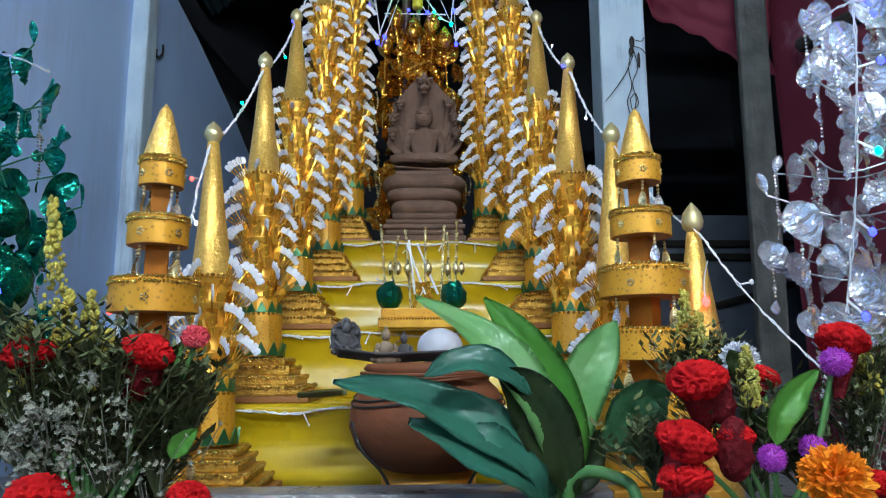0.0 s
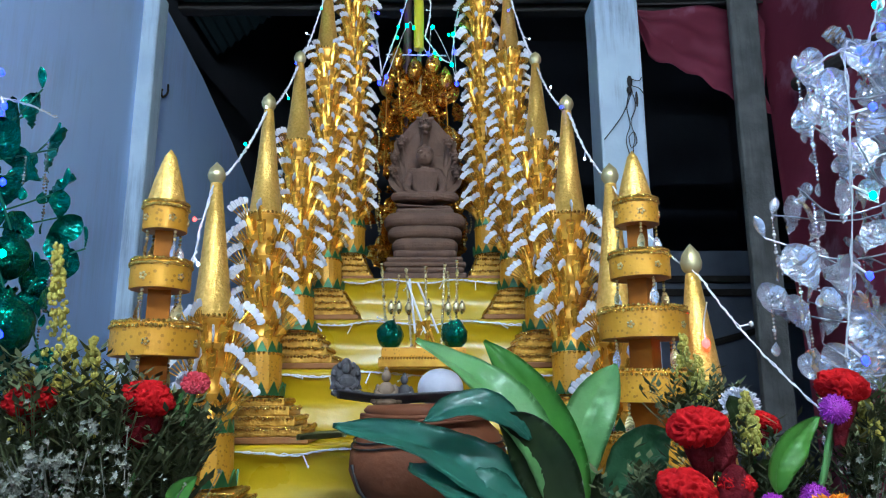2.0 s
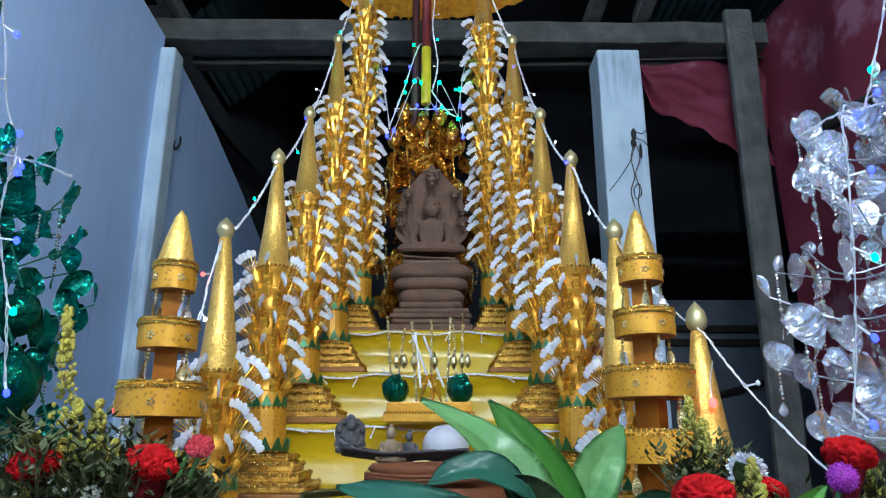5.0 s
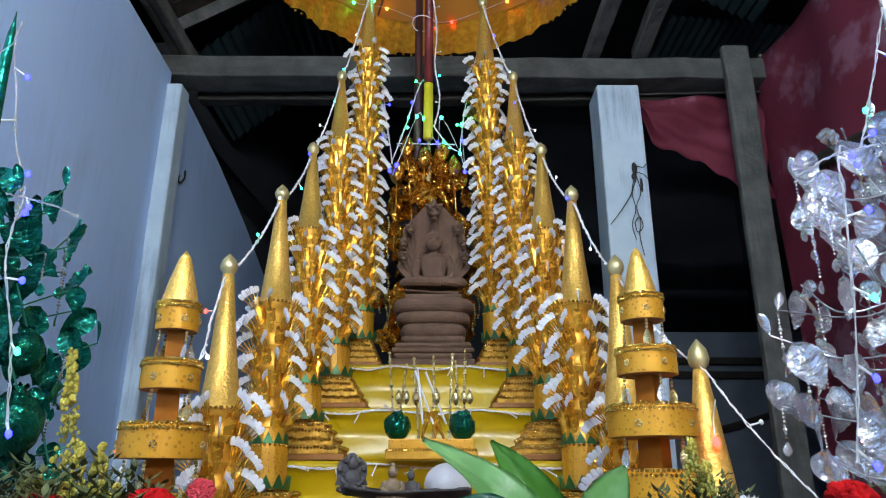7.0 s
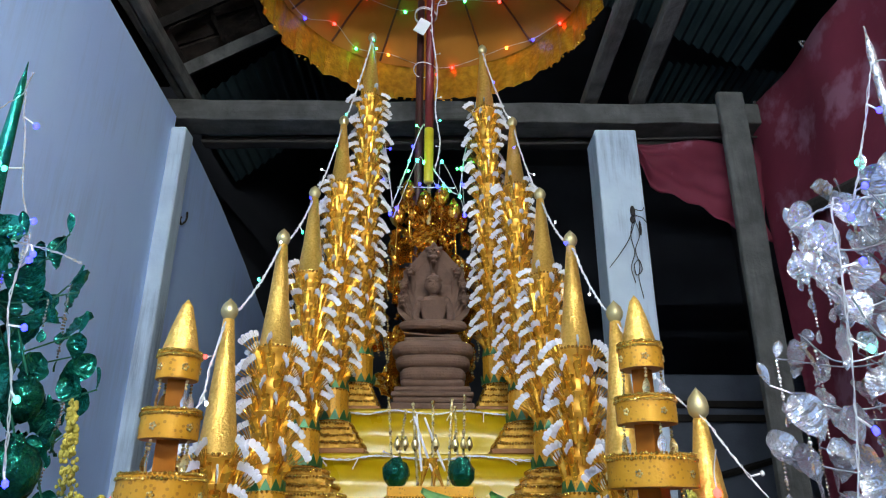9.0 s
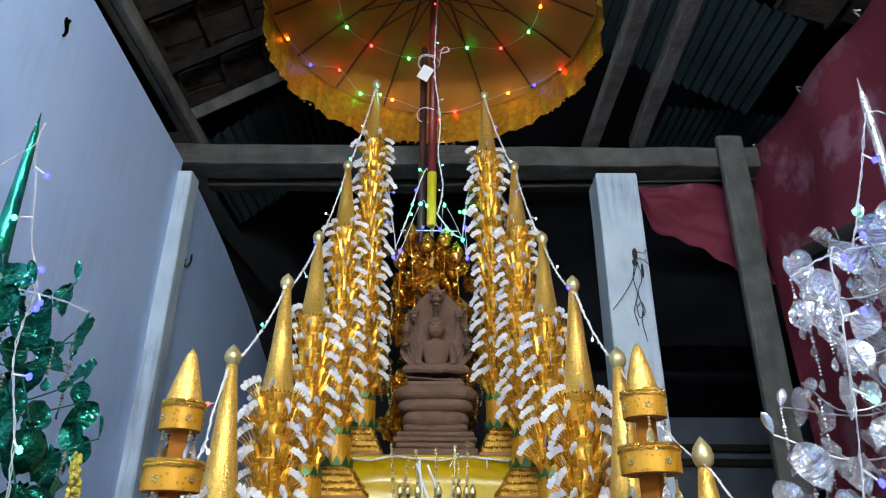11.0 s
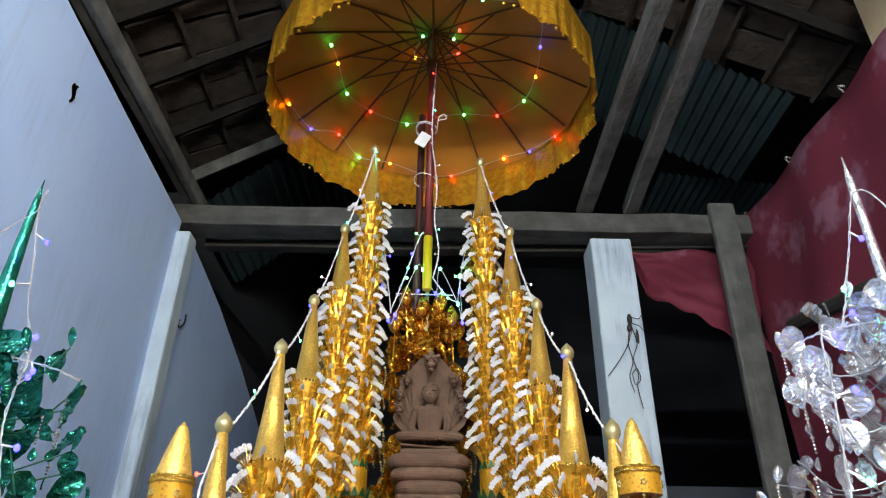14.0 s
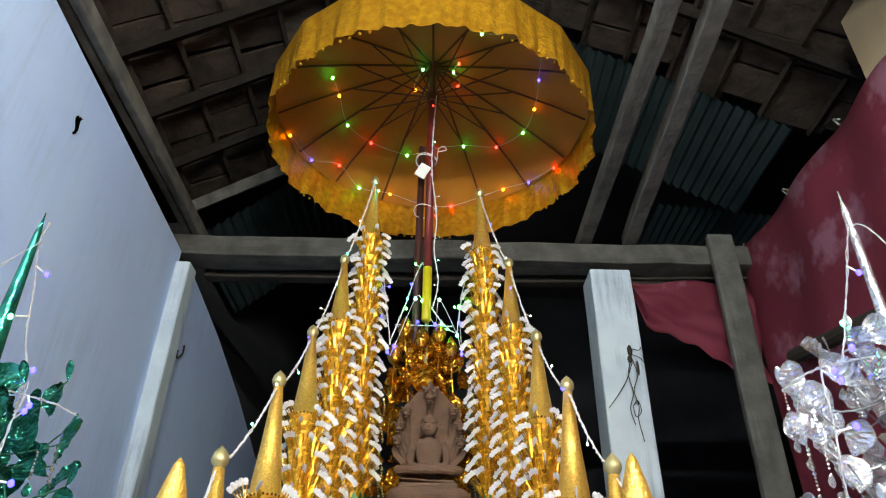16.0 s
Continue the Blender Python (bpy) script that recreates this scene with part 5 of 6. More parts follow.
# ---------- flower bouquets ----------
def cockscomb(r, seed):
    """A velvet head of tight wandering folds over a broad, flattened crown."""
    bm = bmesh.new()
    ball(bm, (0, 0, 0), 1.0, 5)
    for v in bm.verts:
        n = v.co.normalized()
        warp = noise.noise(n * 1.7 + Vector((seed, 0, 0))) * 7 + noise.noise(n * 3.9 + Vector((0, seed, 0))) * 2.2
        fold = abs(math.sin(warp + n.x * 5 + n.y * 3)) ** 0.6
        fine = noise.noise(n * 16 + Vector((0, 0, seed)))
        k = 0.64 + 0.36 * fold + 0.05 * fine + 0.12 * noise.noise(n * 1.3 + Vector((0, 0, seed * 2)))
        v.co = n * r * k
        v.co.x *= 1.12
        v.co.z *= 0.82
        if v.co.z < 0:
            v.co.x *= 1 - 0.45 * min(1, -v.co.z / r)
            v.co.y *= 1 - 0.45 * min(1, -v.co.z / r)
    return bm


def comb_neck(r, seed):
    """The tapering dark neck under a cockscomb head."""
    bm = lathe([(r * 0.60, -r * 0.30), (r * 0.52, -r * 0.8), (r * 0.36, -r * 1.5), (r * 0.2, -r * 2.3)], 18)
    for v in bm.verts:
        v.co *= 1 + 0.10 * noise.noise(v.co * 180 + Vector((seed, 0, 0)))
    return bm


def plume(r, h, seed):
    bm = bmesh.new()
    ball(bm, (0, 0, 0), 1.0, 3)
    for v in bm.verts:
        n = v.co.copy()
        k = 1 + 0.28 * noise.noise(n * 5 + Vector((seed, 0, 0))) + 0.12 * noise.noise(n * 14)
        v.co = Vector((n.x * r * k, n.y * r * k, (n.z + 1) * h * 0.5))
    return bm


def globe(r, seed):
    """Globe flower of many short pointed bracts."""
    bm = bmesh.new()
    n = 330
    for i in range(n):
        z = 1 - 2 * (i + 0.5) / n
        a = i * 2.39996
        d = Vector((math.sqrt(1 - z * z) * math.cos(a), math.sqrt(1 - z * z) * math.sin(a), z))
        d = (d + Vector((noise.noise(d * 9), noise.noise(d * 9 + Vector((5, 0, 0))), noise.noise(d * 9 + Vector((0, 5, seed))))) * 0.22).normalized()
        m = aim(d * r * (0.64 + 0.10 * noise.noise(d * 23)), d) @ Matrix.Rotation(i, 4, "Z")
        w = r * 0.085
        p = [bm.verts.new(m @ Vector(q)) for q in ((-w, 0, 0), (0, -w * 0.5, r * 0.15), (w, 0, 0), (0, w * 0.5, r * 0.15), (0, 0, r * 0.27))]
        for a_, b_ in ((0, 1), (1, 2), (2, 3), (3, 0)):
            bm.faces.new((p[a_], p[b_], p[4]))
    ball(bm, (0, 0, 0), r * 0.80, 2)
    return bm


def marigold(r, seed):
    bm = bmesh.new()
    rnd = random.Random(seed)
    for i in range(330):
        z = rnd.uniform(-0.25, 1)
        a = rnd.uniform(0, 2 * math.pi)
        d = Vector((math.sqrt(1 - z * z) * math.cos(a), math.sqrt(1 - z * z) * math.sin(a), z))
        m = aim(d * r * 0.45, d + Vector((rnd.uniform(-1, 1), rnd.uniform(-1, 1), 0.3)) * 0.35) @ Matrix.Rotation(rnd.uniform(0, 6), 4, "Z")
        w, h = r * rnd.uniform(0.07, 0.13), r * rnd.uniform(0.42, 0.66)
        q = [bm.verts.new(m @ Vector(c)) for c in ((-w * 0.4, 0, 0), (w * 0.4, 0, 0), (w, r * 0.08, h * 0.8), (w * 0.3, r * 0.14, h), (-w * 0.4, r * 0.1, h * 0.9), (-w, r * 0.05, h * 0.8))]
        bm.faces.new(q)
    ball(bm, (0, 0, 0.0), r * 0.5, 2)
    return bm


def spray_spike(h, r, n, seed, size):
    """Florets crowded along a slim spike."""
    rnd = random.Random(seed)
    bm = bmesh.new()
    for i in range(n):
        t = rnd.random() ** 0.8
        a = rnd.uniform(0, 2 * math.pi)
        rr = r * (1 - 0.75 * t) * rnd.uniform(0.3, 1)
        ball(bm, (rr * math.cos(a), rr * math.sin(a), h * t), size * rnd.uniform(0.6, 1.1), 1, 1, 1, 1.35)
    return bm


def herb(n, h, spread, seed, leaf=0.012):
    """A tuft of thin stalks set with small narrow leaves."""
    rnd = random.Random(seed)
    bm = bmesh.new()
    for i in range(n):
        a = rnd.uniform(0, 2 * math.pi)
        d = Vector((math.cos(a) * spread * rnd.random(), math.sin(a) * spread * rnd.random() * 0.6, 1)).normalized()
        L = h * rnd.uniform(0.55, 1)
        pts = [d * L * t + Vector((0, 0, -0.12 * L * t * t * spread)) for t in (0, 0.35, 0.7, 1)]
        tube(bm, pts, 0.0008, 3, 0.0005)
        for k in range(15):
            t = rnd.uniform(0.25, 1)
            b = rnd.uniform(0, 2 * math.pi)
            q = Vector((math.cos(b), math.sin(b), rnd.uniform(0.1, 0.9))).normalized()
            m = aim(d * L * t, q)
            l, w = leaf * rnd.uniform(0.6, 1.3), leaf * rnd.uniform(0.12, 0.24)
            v = [bm.verts.new(m @ Vector(c)) for c in ((0, 0, 0), (w, 0, l * 0.45), (0, w * 0.3, l), (-w, 0, l * 0.45))]
            bm.faces.new(v)
    return bm


def florets(n, box_size, seed, size):
    """Tiny star florets and their twigs, scattered in a soft cloud."""
    rnd = random.Random(seed)
    bm = bmesh.new()
    for i in range(n):
        c = Vector((rnd.gauss(0, 0.45) * box_size[0], rnd.gauss(0, 0.45) * box_size[1], rnd.gauss(0, 0.42) * box_size[2]))
        m = aim(c, (rnd.uniform(-1, 1), rnd.uniform(-1.2, 0.2), rnd.uniform(-0.2, 1)))
        for k in range(5):
            a = 2 * math.pi * k / 5
            u, w = Vector((math.cos(a), math.sin(a), 0.3)), Vector((-math.sin(a), math.cos(a), 0))
            s = size * rnd.uniform(0.7, 1.2)
            bm.faces.new([bm.verts.new(m @ p) for p in (Vector((0, 0, 0)), u * s * 0.6 + w * s * 0.35, u * s * 1.1, u * s * 0.6 - w * s * 0.35)])
        if i % 6 == 0:
            tube(bm, [c, c * 0.7 + Vector((0, 0.01, -box_size[2] * 0.5))], 0.0005, 3)
    return bm


def stem(bm, a, b, r=0.0022, bow=0.02):
    a, b = Vector(a), Vector(b)
    m = (a + b) / 2 + Vector((bow, 0.0, 0.0))
    return tube(bm, spline([a, m, b], 6), r, 6)


def bouquet(x, y, label):
    b = thing("flower_bouquet", pose(0, 0, 0), label, "flower bouquet", "bouquets before the altar")
    part("vase", lathe([(0.035, TABLE), (0.042, TABLE + 0.02), (0.036, TABLE + 0.05), (0.045, TABLE + 0.065), (0.03, TABLE + 0.06)], 20), M_BROWN, b, at=pose(x, y, 0.001))
    return b


def head(b, name, bm, mt, p, foot, turn=(0, 0, 0), smooth=False, label=""):
    h = part(name, bm, mt, b, label, smooth or name == "cockscomb_head", at=Matrix.Translation(p) @ pose(0, 0, 0, *turn))
    part("flower_stem", stem(bmesh.new(), foot, Vector(p) + Vector((0, 0.004, -0.004)), 0.0022, 0.01), M_STEM, b)
    return h


LB = bouquet(-0.27, 0.62, "bouquet of red cockscomb, yellow spikes and grey-white statice")
LF = (-0.27, 0.62, TABLE + 0.06)
for i, (p, r, t) in enumerate((((-0.219, 0.600, 1.156), 0.024, 18), ((-0.306, 0.580, 1.155), 0.022, -10), ((-0.261, 0.530, 1.052), 0.026, 0), ((-0.161, 0.550, 1.047), 0.020, 10))):
    r *= 0.85
    hd = head(LB, "cockscomb_head", cockscomb(r, i * 3 + 1), M_RED, p, LF, (14, t, 40 * i), label="crimson crumpled cockscomb head")
    part("flower_neck", comb_neck(r, i), M_DRED, hd, "dark red velvet neck")
part("dark_flower", plume(0.017, 0.055, 3), M_DRED, LB, "dark red flower base", at=Matrix.Translation((-0.231, 0.605, 1.114)) @ pose(0, 0, 0, 0, 12, 0))
head(LB, "pink_flower", cockscomb(0.012, 5), M_PINK, (-0.186, 0.620, 1.170), LF, (40, 20, 0))
head(LB, "white_flower", marigold(0.007, 7), M_WHITE, (-0.196, 0.620, 1.174), LF, (40, -20, 0))
for i, (p, h) in enumerate((((-0.298, 0.600, 1.188), 0.105), ((-0.285, 0.600, 1.150), 0.06), ((-0.269, 0.600, 1.164), 0.045), ((-0.310, 0.580, 1.123), 0.06), ((-0.343, 0.620, 1.150), 0.03), ((-0.259, 0.600, 1.126), 0.05), ((-0.306, 0.600, 1.127), 0.05), ((-0.237, 0.640, 1.119), 0.05))):
    head(LB, "yellow_spike", spray_spike(h, 0.0115, 190 if h > 0.06 else 100, i, 0.0023), M_YEL, p, LF, (0, -6 + 3 * i, 0), label="mustard yellow flower spike")
for i, (p, s) in enumerate((((-0.277, 0.560, 1.107), (0.065, 0.03, 0.045)), ((-0.291, 0.550, 1.083), (0.05, 0.03, 0.04)), ((-0.232, 0.570, 1.084), (0.06, 0.03, 0.05)), ((-0.247, 0.550, 1.062), (0.07, 0.03, 0.035)), ((-0.205, 0.570, 1.062), (0.05, 0.03, 0.04)))):
    tagged(part("statice_cloud", florets(110 if i == 0 else 50, s, i, 0.0022), M_WFL, LB, at=Matrix.Translation(p)), "grey-white statice florets", kind="stuff")
for i, (p, h, sp) in enumerate((((-0.302, 0.600, 1.041), 0.16, 0.8), ((-0.252, 0.610, 1.038), 0.15, 0.9), ((-0.212, 0.620, 1.036), 0.13, 0.55), ((-0.288, 0.620, 1.074), 0.14, 1.2), ((-0.340, 0.620, 1.065), 0.13, 0.9), ((-0.240, 0.630, 1.072), 0.11, 1.2), ((-0.210, 0.660, 1.068), 0.09, 0.7))):
    part("herb_tuft", herb(95, h, sp, i, 0.015), M_HERB, LB, at=Matrix.Translation(p))
rnd = random.Random(77)
for i in range(30):
    p = (rnd.gauss(-0.282, 0.030), 0.545 + rnd.uniform(-0.02, 0.03), rnd.gauss(1.098, 0.024))
    tagged(part("statice_clump", florets(16, (0.007, 0.006, 0.006), 100 + i, 0.0027), M_WFL, LB, at=Matrix.Translation(p)), "grey-white statice clump", kind="stuff")
for i, p in enumerate(((-0.300, 0.66, 1.00), (-0.255, 0.67, 1.00), (-0.275, 0.66, 1.05), (-0.330, 0.68, 1.02))):
    part("herb_tuft", herb(120, 0.11, 0.9, 60 + i, 0.020), M_HERB, LB, at=Matrix.Translation(p))
part("leaf", broad_leaf([(-0.194, 0.600, 1.070), (-0.186, 0.600, 1.082), (-0.173, 0.600, 1.094)], 0.018, 20, 0.3), M_LEAF, LB, smooth=True)
for a, b_ in (((-0.245, 0.600, 1.094), (-0.190, 0.620, 1.125)), ((-0.225, 0.600, 1.108), (-0.172, 0.640, 1.119)), ((-0.208, 0.620, 1.101), (-0.205, 0.630, 1.139))):
    m_ = [(a[k] + b_[k]) / 2 + (0.012 if k == 2 else 0) for k in range(3)]
    part("leaf", broad_leaf([a, m_, b_], 0.016, 20, 0.3), M_HERB, LB, smooth=True)

RB = bouquet(0.30, 0.60, "bouquet of red cockscomb, purple globes and orange marigold")
RF = (0.30, 0.60, TABLE + 0.06)
for i, (p, r, t) in enumerate((((0.245, 0.590, 1.130), 0.029, -10), ((0.225, 0.570, 1.082), 0.030, 8), ((0.370, 0.585, 1.163), 0.026, 5), ((0.327, 0.640, 1.132), 0.017, -20), ((0.224, 0.570, 1.054), 0.026, 0), ((0.366, 0.550, 1.052), 0.018, 0))):
    r *= 0.80
    hd = head(RB, "cockscomb_head", cockscomb(r, i * 5 + 2), M_RED, p, RF, (14, t, 50 * i), label="crimson crumpled cockscomb head")
    part("flower_neck", comb_neck(r, i), M_DRED, hd, "dark red velvet neck")
for p, h, t in (((0.269, 0.600, 1.090), 0.05, -8), ((0.265, 0.575, 1.051), 0.052, 4)):
    part("dark_flower", plume(0.014, h, 9), M_DRED, RB, "dark red flower plume", at=Matrix.Translation(p) @ pose(0, 0, 0, 0, t, 0))
head(RB, "cockscomb_head", cockscomb(0.014, 23), M_RED, (0.269, 0.575, 1.086), RF, label="small crimson cockscomb tip")
for i, (p, r) in enumerate((((0.356, 0.575, 1.146), 0.0165), ((0.292, 0.565, 1.071), 0.0150), ((0.331, 0.575, 1.077), 0.0150))):
    head(RB, "globe_flower", globe(r * 0.86, i), M_PURPLE, p, RF, (20 * i, 10, 0), label="magenta-purple globe flower")
head(RB, "marigold_flower", marigold(0.027, 2), M_MARI, (0.329, 0.545, 1.057), RF, (35, -10, 0), label="bright orange marigold")
head(RB, "white_flower", marigold(0.018, 9), M_WHITE, (0.315, 0.660, 1.147), RF, (50, 0, 0), label="small white flower")
for p, h in (((0.303, 0.620, 1.120), 0.04), ((0.302, 0.610, 1.108), 0.03), ((0.294, 0.700, 1.147), 0.05), ((0.288, 0.720, 1.170), 0.05), ((0.398, 0.600, 1.118), 0.04)):
    part("yellow_spike", spray_spike(h, 0.012, 110, int(h * 900), 0.0022), M_YEL, RB, at=Matrix.Translation(p))
for i, (p, h, sp) in enumerate((((0.298, 0.620, 1.031), 0.12, 1.0), ((0.287, 0.680, 1.082), 0.10, 1.0), ((0.390, 0.600, 1.057), 0.10, 0.9), ((0.343, 0.620, 1.036), 0.08, 1.1), ((0.215, 0.620, 1.037), 0.08, 1.2), ((0.413, 0.620, 1.087), 0.09, 0.9), ((0.293, 0.720, 1.101), 0.09, 0.7))):
    part("herb_tuft", herb(34, h, sp, i + 20, 0.014), M_HERB, RB, at=Matrix.Translation(p))
tagged(part("statice_cloud", florets(220, (0.04, 0.03, 0.05), 31, 0.0025), M_WFL, RB, at=Matrix.Translation((0.396, 0.600, 1.076))), kind="stuff")
for spine, w, roll, mt in (
    ([(0.193, 0.700, 1.060), (0.216, 0.700, 1.089), (0.243, 0.710, 1.107), (0.270, 0.720, 1.117)], 0.056, 20, M_LEAFG),
    ([(0.299, 0.570, 1.080), (0.301, 0.565, 1.102), (0.319, 0.570, 1.122), (0.344, 0.580, 1.140)], 0.026, 10, M_LEAF),
    ([(0.296, 0.620, 1.069), (0.310, 0.620, 1.088), (0.325, 0.620, 1.100)], 0.03, 20, M_LEAFD),
    ([(0.297, 0.640, 1.157), (0.303, 0.640, 1.142), (0.310, 0.640, 1.121)], 0.02, 0, M_LEAFD),
    ([(0.207, 0.690, 1.061), (0.224, 0.690, 1.077), (0.256, 0.700, 1.092)], 0.045, 50, M_LEAFG),
):
    part("leaf", broad_leaf(spine, w, roll, 0.25), mt, RB, smooth=True)


# ---------- foil trees ----------
def foil_tree(x, y, name, label, foil, wire_mat, tip, levels, seed, n_branch=9, n_leaf=3, lift=0.0, slim=1.0):
    """A slim foil spire with tiers of wire branches, foil leaves and hanging bead strings."""
    rnd = random.Random(seed)
    t = thing(name, pose(x, y, 0), label, "foil tree")
    part("spire", lathe([(0.05 * slim, TABLE), (0.045 * slim, 1.1), (0.028 * slim, 1.45), (0.0135 * slim, tip - 0.20), (0.006, tip - 0.045), (0.0022, tip - 0.02), (0.0008, tip)], 14), foil, t, smooth=True)
    k = 0
    for z, r in levels:
        for j in range(n_branch):
            a = 2 * math.pi * (j + rnd.uniform(-0.25, 0.25)) / n_branch + z * 7
            d = Vector((math.cos(a), math.sin(a), 0))
            R = r * rnd.uniform(0.75, 1.08)
            rise = lift + rnd.uniform(-0.02, 0.03)
            pts = spline([Vector((0, 0, z + 0.02)) + d * 0.01, Vector((0, 0, z - 0.012)) + d * R * 0.55 + Vector((rnd.uniform(-1, 1), rnd.uniform(-1, 1), 0)) * 0.03, Vector((0, 0, z + rise)) + d * R], 5)
            br = part("branch", tube(bmesh.new(), pts, 0.0013, 5), wire_mat, t)
            for q in range(n_leaf):
                s = pts[min(len(pts) - 1, int(len(pts) * (0.45 + 0.55 * q / n_leaf + rnd.uniform(0, 0.12))))]
                w = rnd.uniform(0.033, 0.044) if rnd.random() < 0.75 else rnd.uniform(0.018, 0.03)
                k += 1
                leaf = foil_leaf(w, w * rnd.uniform(1.35, 1.6), 1.3, k + seed * 100)
                for v in leaf.verts:
                    v.co.y += 0.0045 * noise.noise(v.co * 75 + Vector((k, 0, 0))) + 0.0015 * noise.noise(v.co * 260)
                m = Matrix.Translation(s - Vector((0, 0, rnd.uniform(0.01, 0.05)))) @ pose(0, 0, 0, rnd.uniform(-38, 30), rnd.uniform(-40, 40), rnd.uniform(-65, 65))
                part("foil_leaf", leaf, foil, t, at=m)
            if rnd.random() < 0.85:
                bm = bmesh.new()
                e = pts[-1] if rnd.random() < 0.5 else pts[-3]
                n = rnd.randint(8, 16)
                for q in range(n):
                    ball(bm, (e.x, e.y, e.z - 0.004 - 0.0052 * q), 0.0021 if q % 5 else 0.0034, 1)
                tagged(part("bead_string", bm, M_SILVER, br), kind="stuff")
                leaf = foil_leaf(0.014, 0.018, 1, k)
                part("small_leaf", leaf, foil, br, at=Matrix.Translation((e.x, e.y, e.z - 0.004 - 0.0052 * n)) @ pose(0, 0, 0, 180, 0, rnd.uniform(0, 180)))
            if rnd.random() < 0.45:
                leaf = foil_leaf(0.014, 0.032, 0.6, k + 7)
                part("leaf_bud", leaf, foil, br, at=Matrix.Translation(pts[-1]) @ pose(0, 0, 0, rnd.uniform(-20, 20), rnd.uniform(-20, 20), rnd.uniform(0, 180)))
    return t


M_GWIRE = mat("green_wire", (0.02, 0.14, 0.09), (0.01, 0.08, 0.05), 0.35, 0.4, scale=40)
gtree = foil_tree(-0.652, 0.90, "green_foil_tree", "emerald green foil leaf tree with bead strings", M_GFOIL, M_GWIRE, 1.888, ((1.55, 0.12), (1.485, 0.155), (1.41, 0.17), (1.34, 0.19), (1.27, 0.19), (1.20, 0.185), (1.12, 0.17)), 4, 9, 3, 0.025, 0.9)
foil_tree(0.676, 0.81, "silver_foil_tree", "silver foil leaf tree with bead strings", M_SFOIL, M_SWIRE, 1.900, ((1.585, 0.10), (1.535, 0.155), (1.47, 0.185), (1.40, 0.205), (1.33, 0.215), (1.26, 0.215), (1.19, 0.21), (1.12, 0.20)), 8, 9, 3, 0.03, 0.55)


for k, (p, r) in enumerate((((0.152, -0.055, 1.242), 0.036), ((0.135, -0.03, 1.335), 0.026), ((0.205, -0.05, 1.172), 0.020))):
    bm = lathe([(0.1, -1.15), (0.45, -1.0), (0.85, -0.6), (1.0, -0.1), (0.95, 0.35), (0.7, 0.75), (0.35, 0.98), (0.22, 1.12), (0.34, 1.3)], 26)
    for v in bm.verts:
        a = math.atan2(v.co.y, v.co.x)
        v.co *= r * (1 + 0.05 * math.sin(a * 9 + v.co.z * 3 + k) * abs(v.co.z) + 0.14 * noise.noise(v.co * 2.3 + Vector((k, 0, 0))) + 0.05 * noise.noise(v.co * 7 + Vector((0, k, 0))))
    bulb = part("foil_bulb", bm, M_GDEEP, gtree, "large crumpled emerald foil bulb", smooth=True, at=Matrix.Translation(p))
    part("bulb_wire", tube(bmesh.new(), [(0, 0, r * 1.1), (-0.04, 0.02, r * 1.1 + 0.07)], 0.0013, 5), M_GWIRE, bulb)


# ---------- strings of small lamps ----------
def bulb_at(parent, p, c, size=0.0042):
    bm = bmesh.new()
    ball(bm, p, size, 1, 1, 1, 1.25)
    return part("bulb", bm, BULB[c], parent, smooth=True)


def sagging(a, b, sag, n=5):
    a, b = Vector(a), Vector(b)
    return [a.lerp(b, i / n) - Vector((0, 0, 4 * sag * (i / n) * (1 - i / n))) for i in range(n + 1)]


tips = [[(xs[s], y - 0.012, z1 - 0.046 - (0.05 if (k == 4 and s) else 0)) for k, (y, z0, z1, xs, _, _, _) in enumerate(COLS)] for s in (0, 1)]
for s in (0, 1):
    pts = []
    for a, b in zip(tips[s], tips[s][1:]):
        pts += sagging(a, b, 0.022, 4)[:-1]
    pts.append(tips[s][-1])
    light_run("column_light_string", pts, 0, "white light string looped over the column tips", 0.0017, 2, "cwcbwc" if s == 0 else "wbwcwb", 0.17, 0.016, seed=40 + s, size=0.0030)
light_run("outer_light_string", sagging(tips[1][0], (0.403, 0.955, 1.326), 0.02) + sagging((0.403, 0.955, 1.326), (0.50, 0.80, 1.115), 0.015)[1:], 0, "white light string running from a column to a lone cone", 0.0009, 2, "xxx", 0.14, 0.016, seed=50)
light_run("outer_light_string", [tips[0][0], (-0.362, 1.120, 1.435), (-0.348, 1.050, 1.359), (-0.360, 0.980, 1.284), (-0.397, 0.950, 1.210), (-0.403, 0.930, 1.149)], 0, "white light string running down from a column", 0.0014, 2, "rwc", 0.10, 0.016, seed=51)
light_run("centre_light_string", [(-0.137, 2.120, 2.214), (-0.093, 2.110, 2.343), (-0.033, 2.100, 2.525), (-0.019, 2.080, 2.385), (0.009, 2.060, 2.312), (0.060, 2.100, 2.263), (0.089, 2.100, 2.242)], 0, "light string hung from the support pole over the foil bush", 0.0016, 2, "bgcbgc", 0.055, 0.016, seed=60, size=0.0048)
light_run("centre_light_string", sagging((-0.117, 2.060, 2.251), (0.078, 2.060, 2.248), 0.0) , 0, "light string stretched between two columns", 0.0014, 2, "bcb", 0.07, 0.014, seed=61, size=0.0048)
light_run("centre_light_string", [(0.095, 2.080, 2.232), (0.113, 2.040, 2.367), (0.153, 2.000, 2.555), (0.174, 1.990, 2.746)], 0, "light string climbing to a column tip", 0.0014, 2, "gcb", 0.08, 0.014, seed=62, size=0.0045)
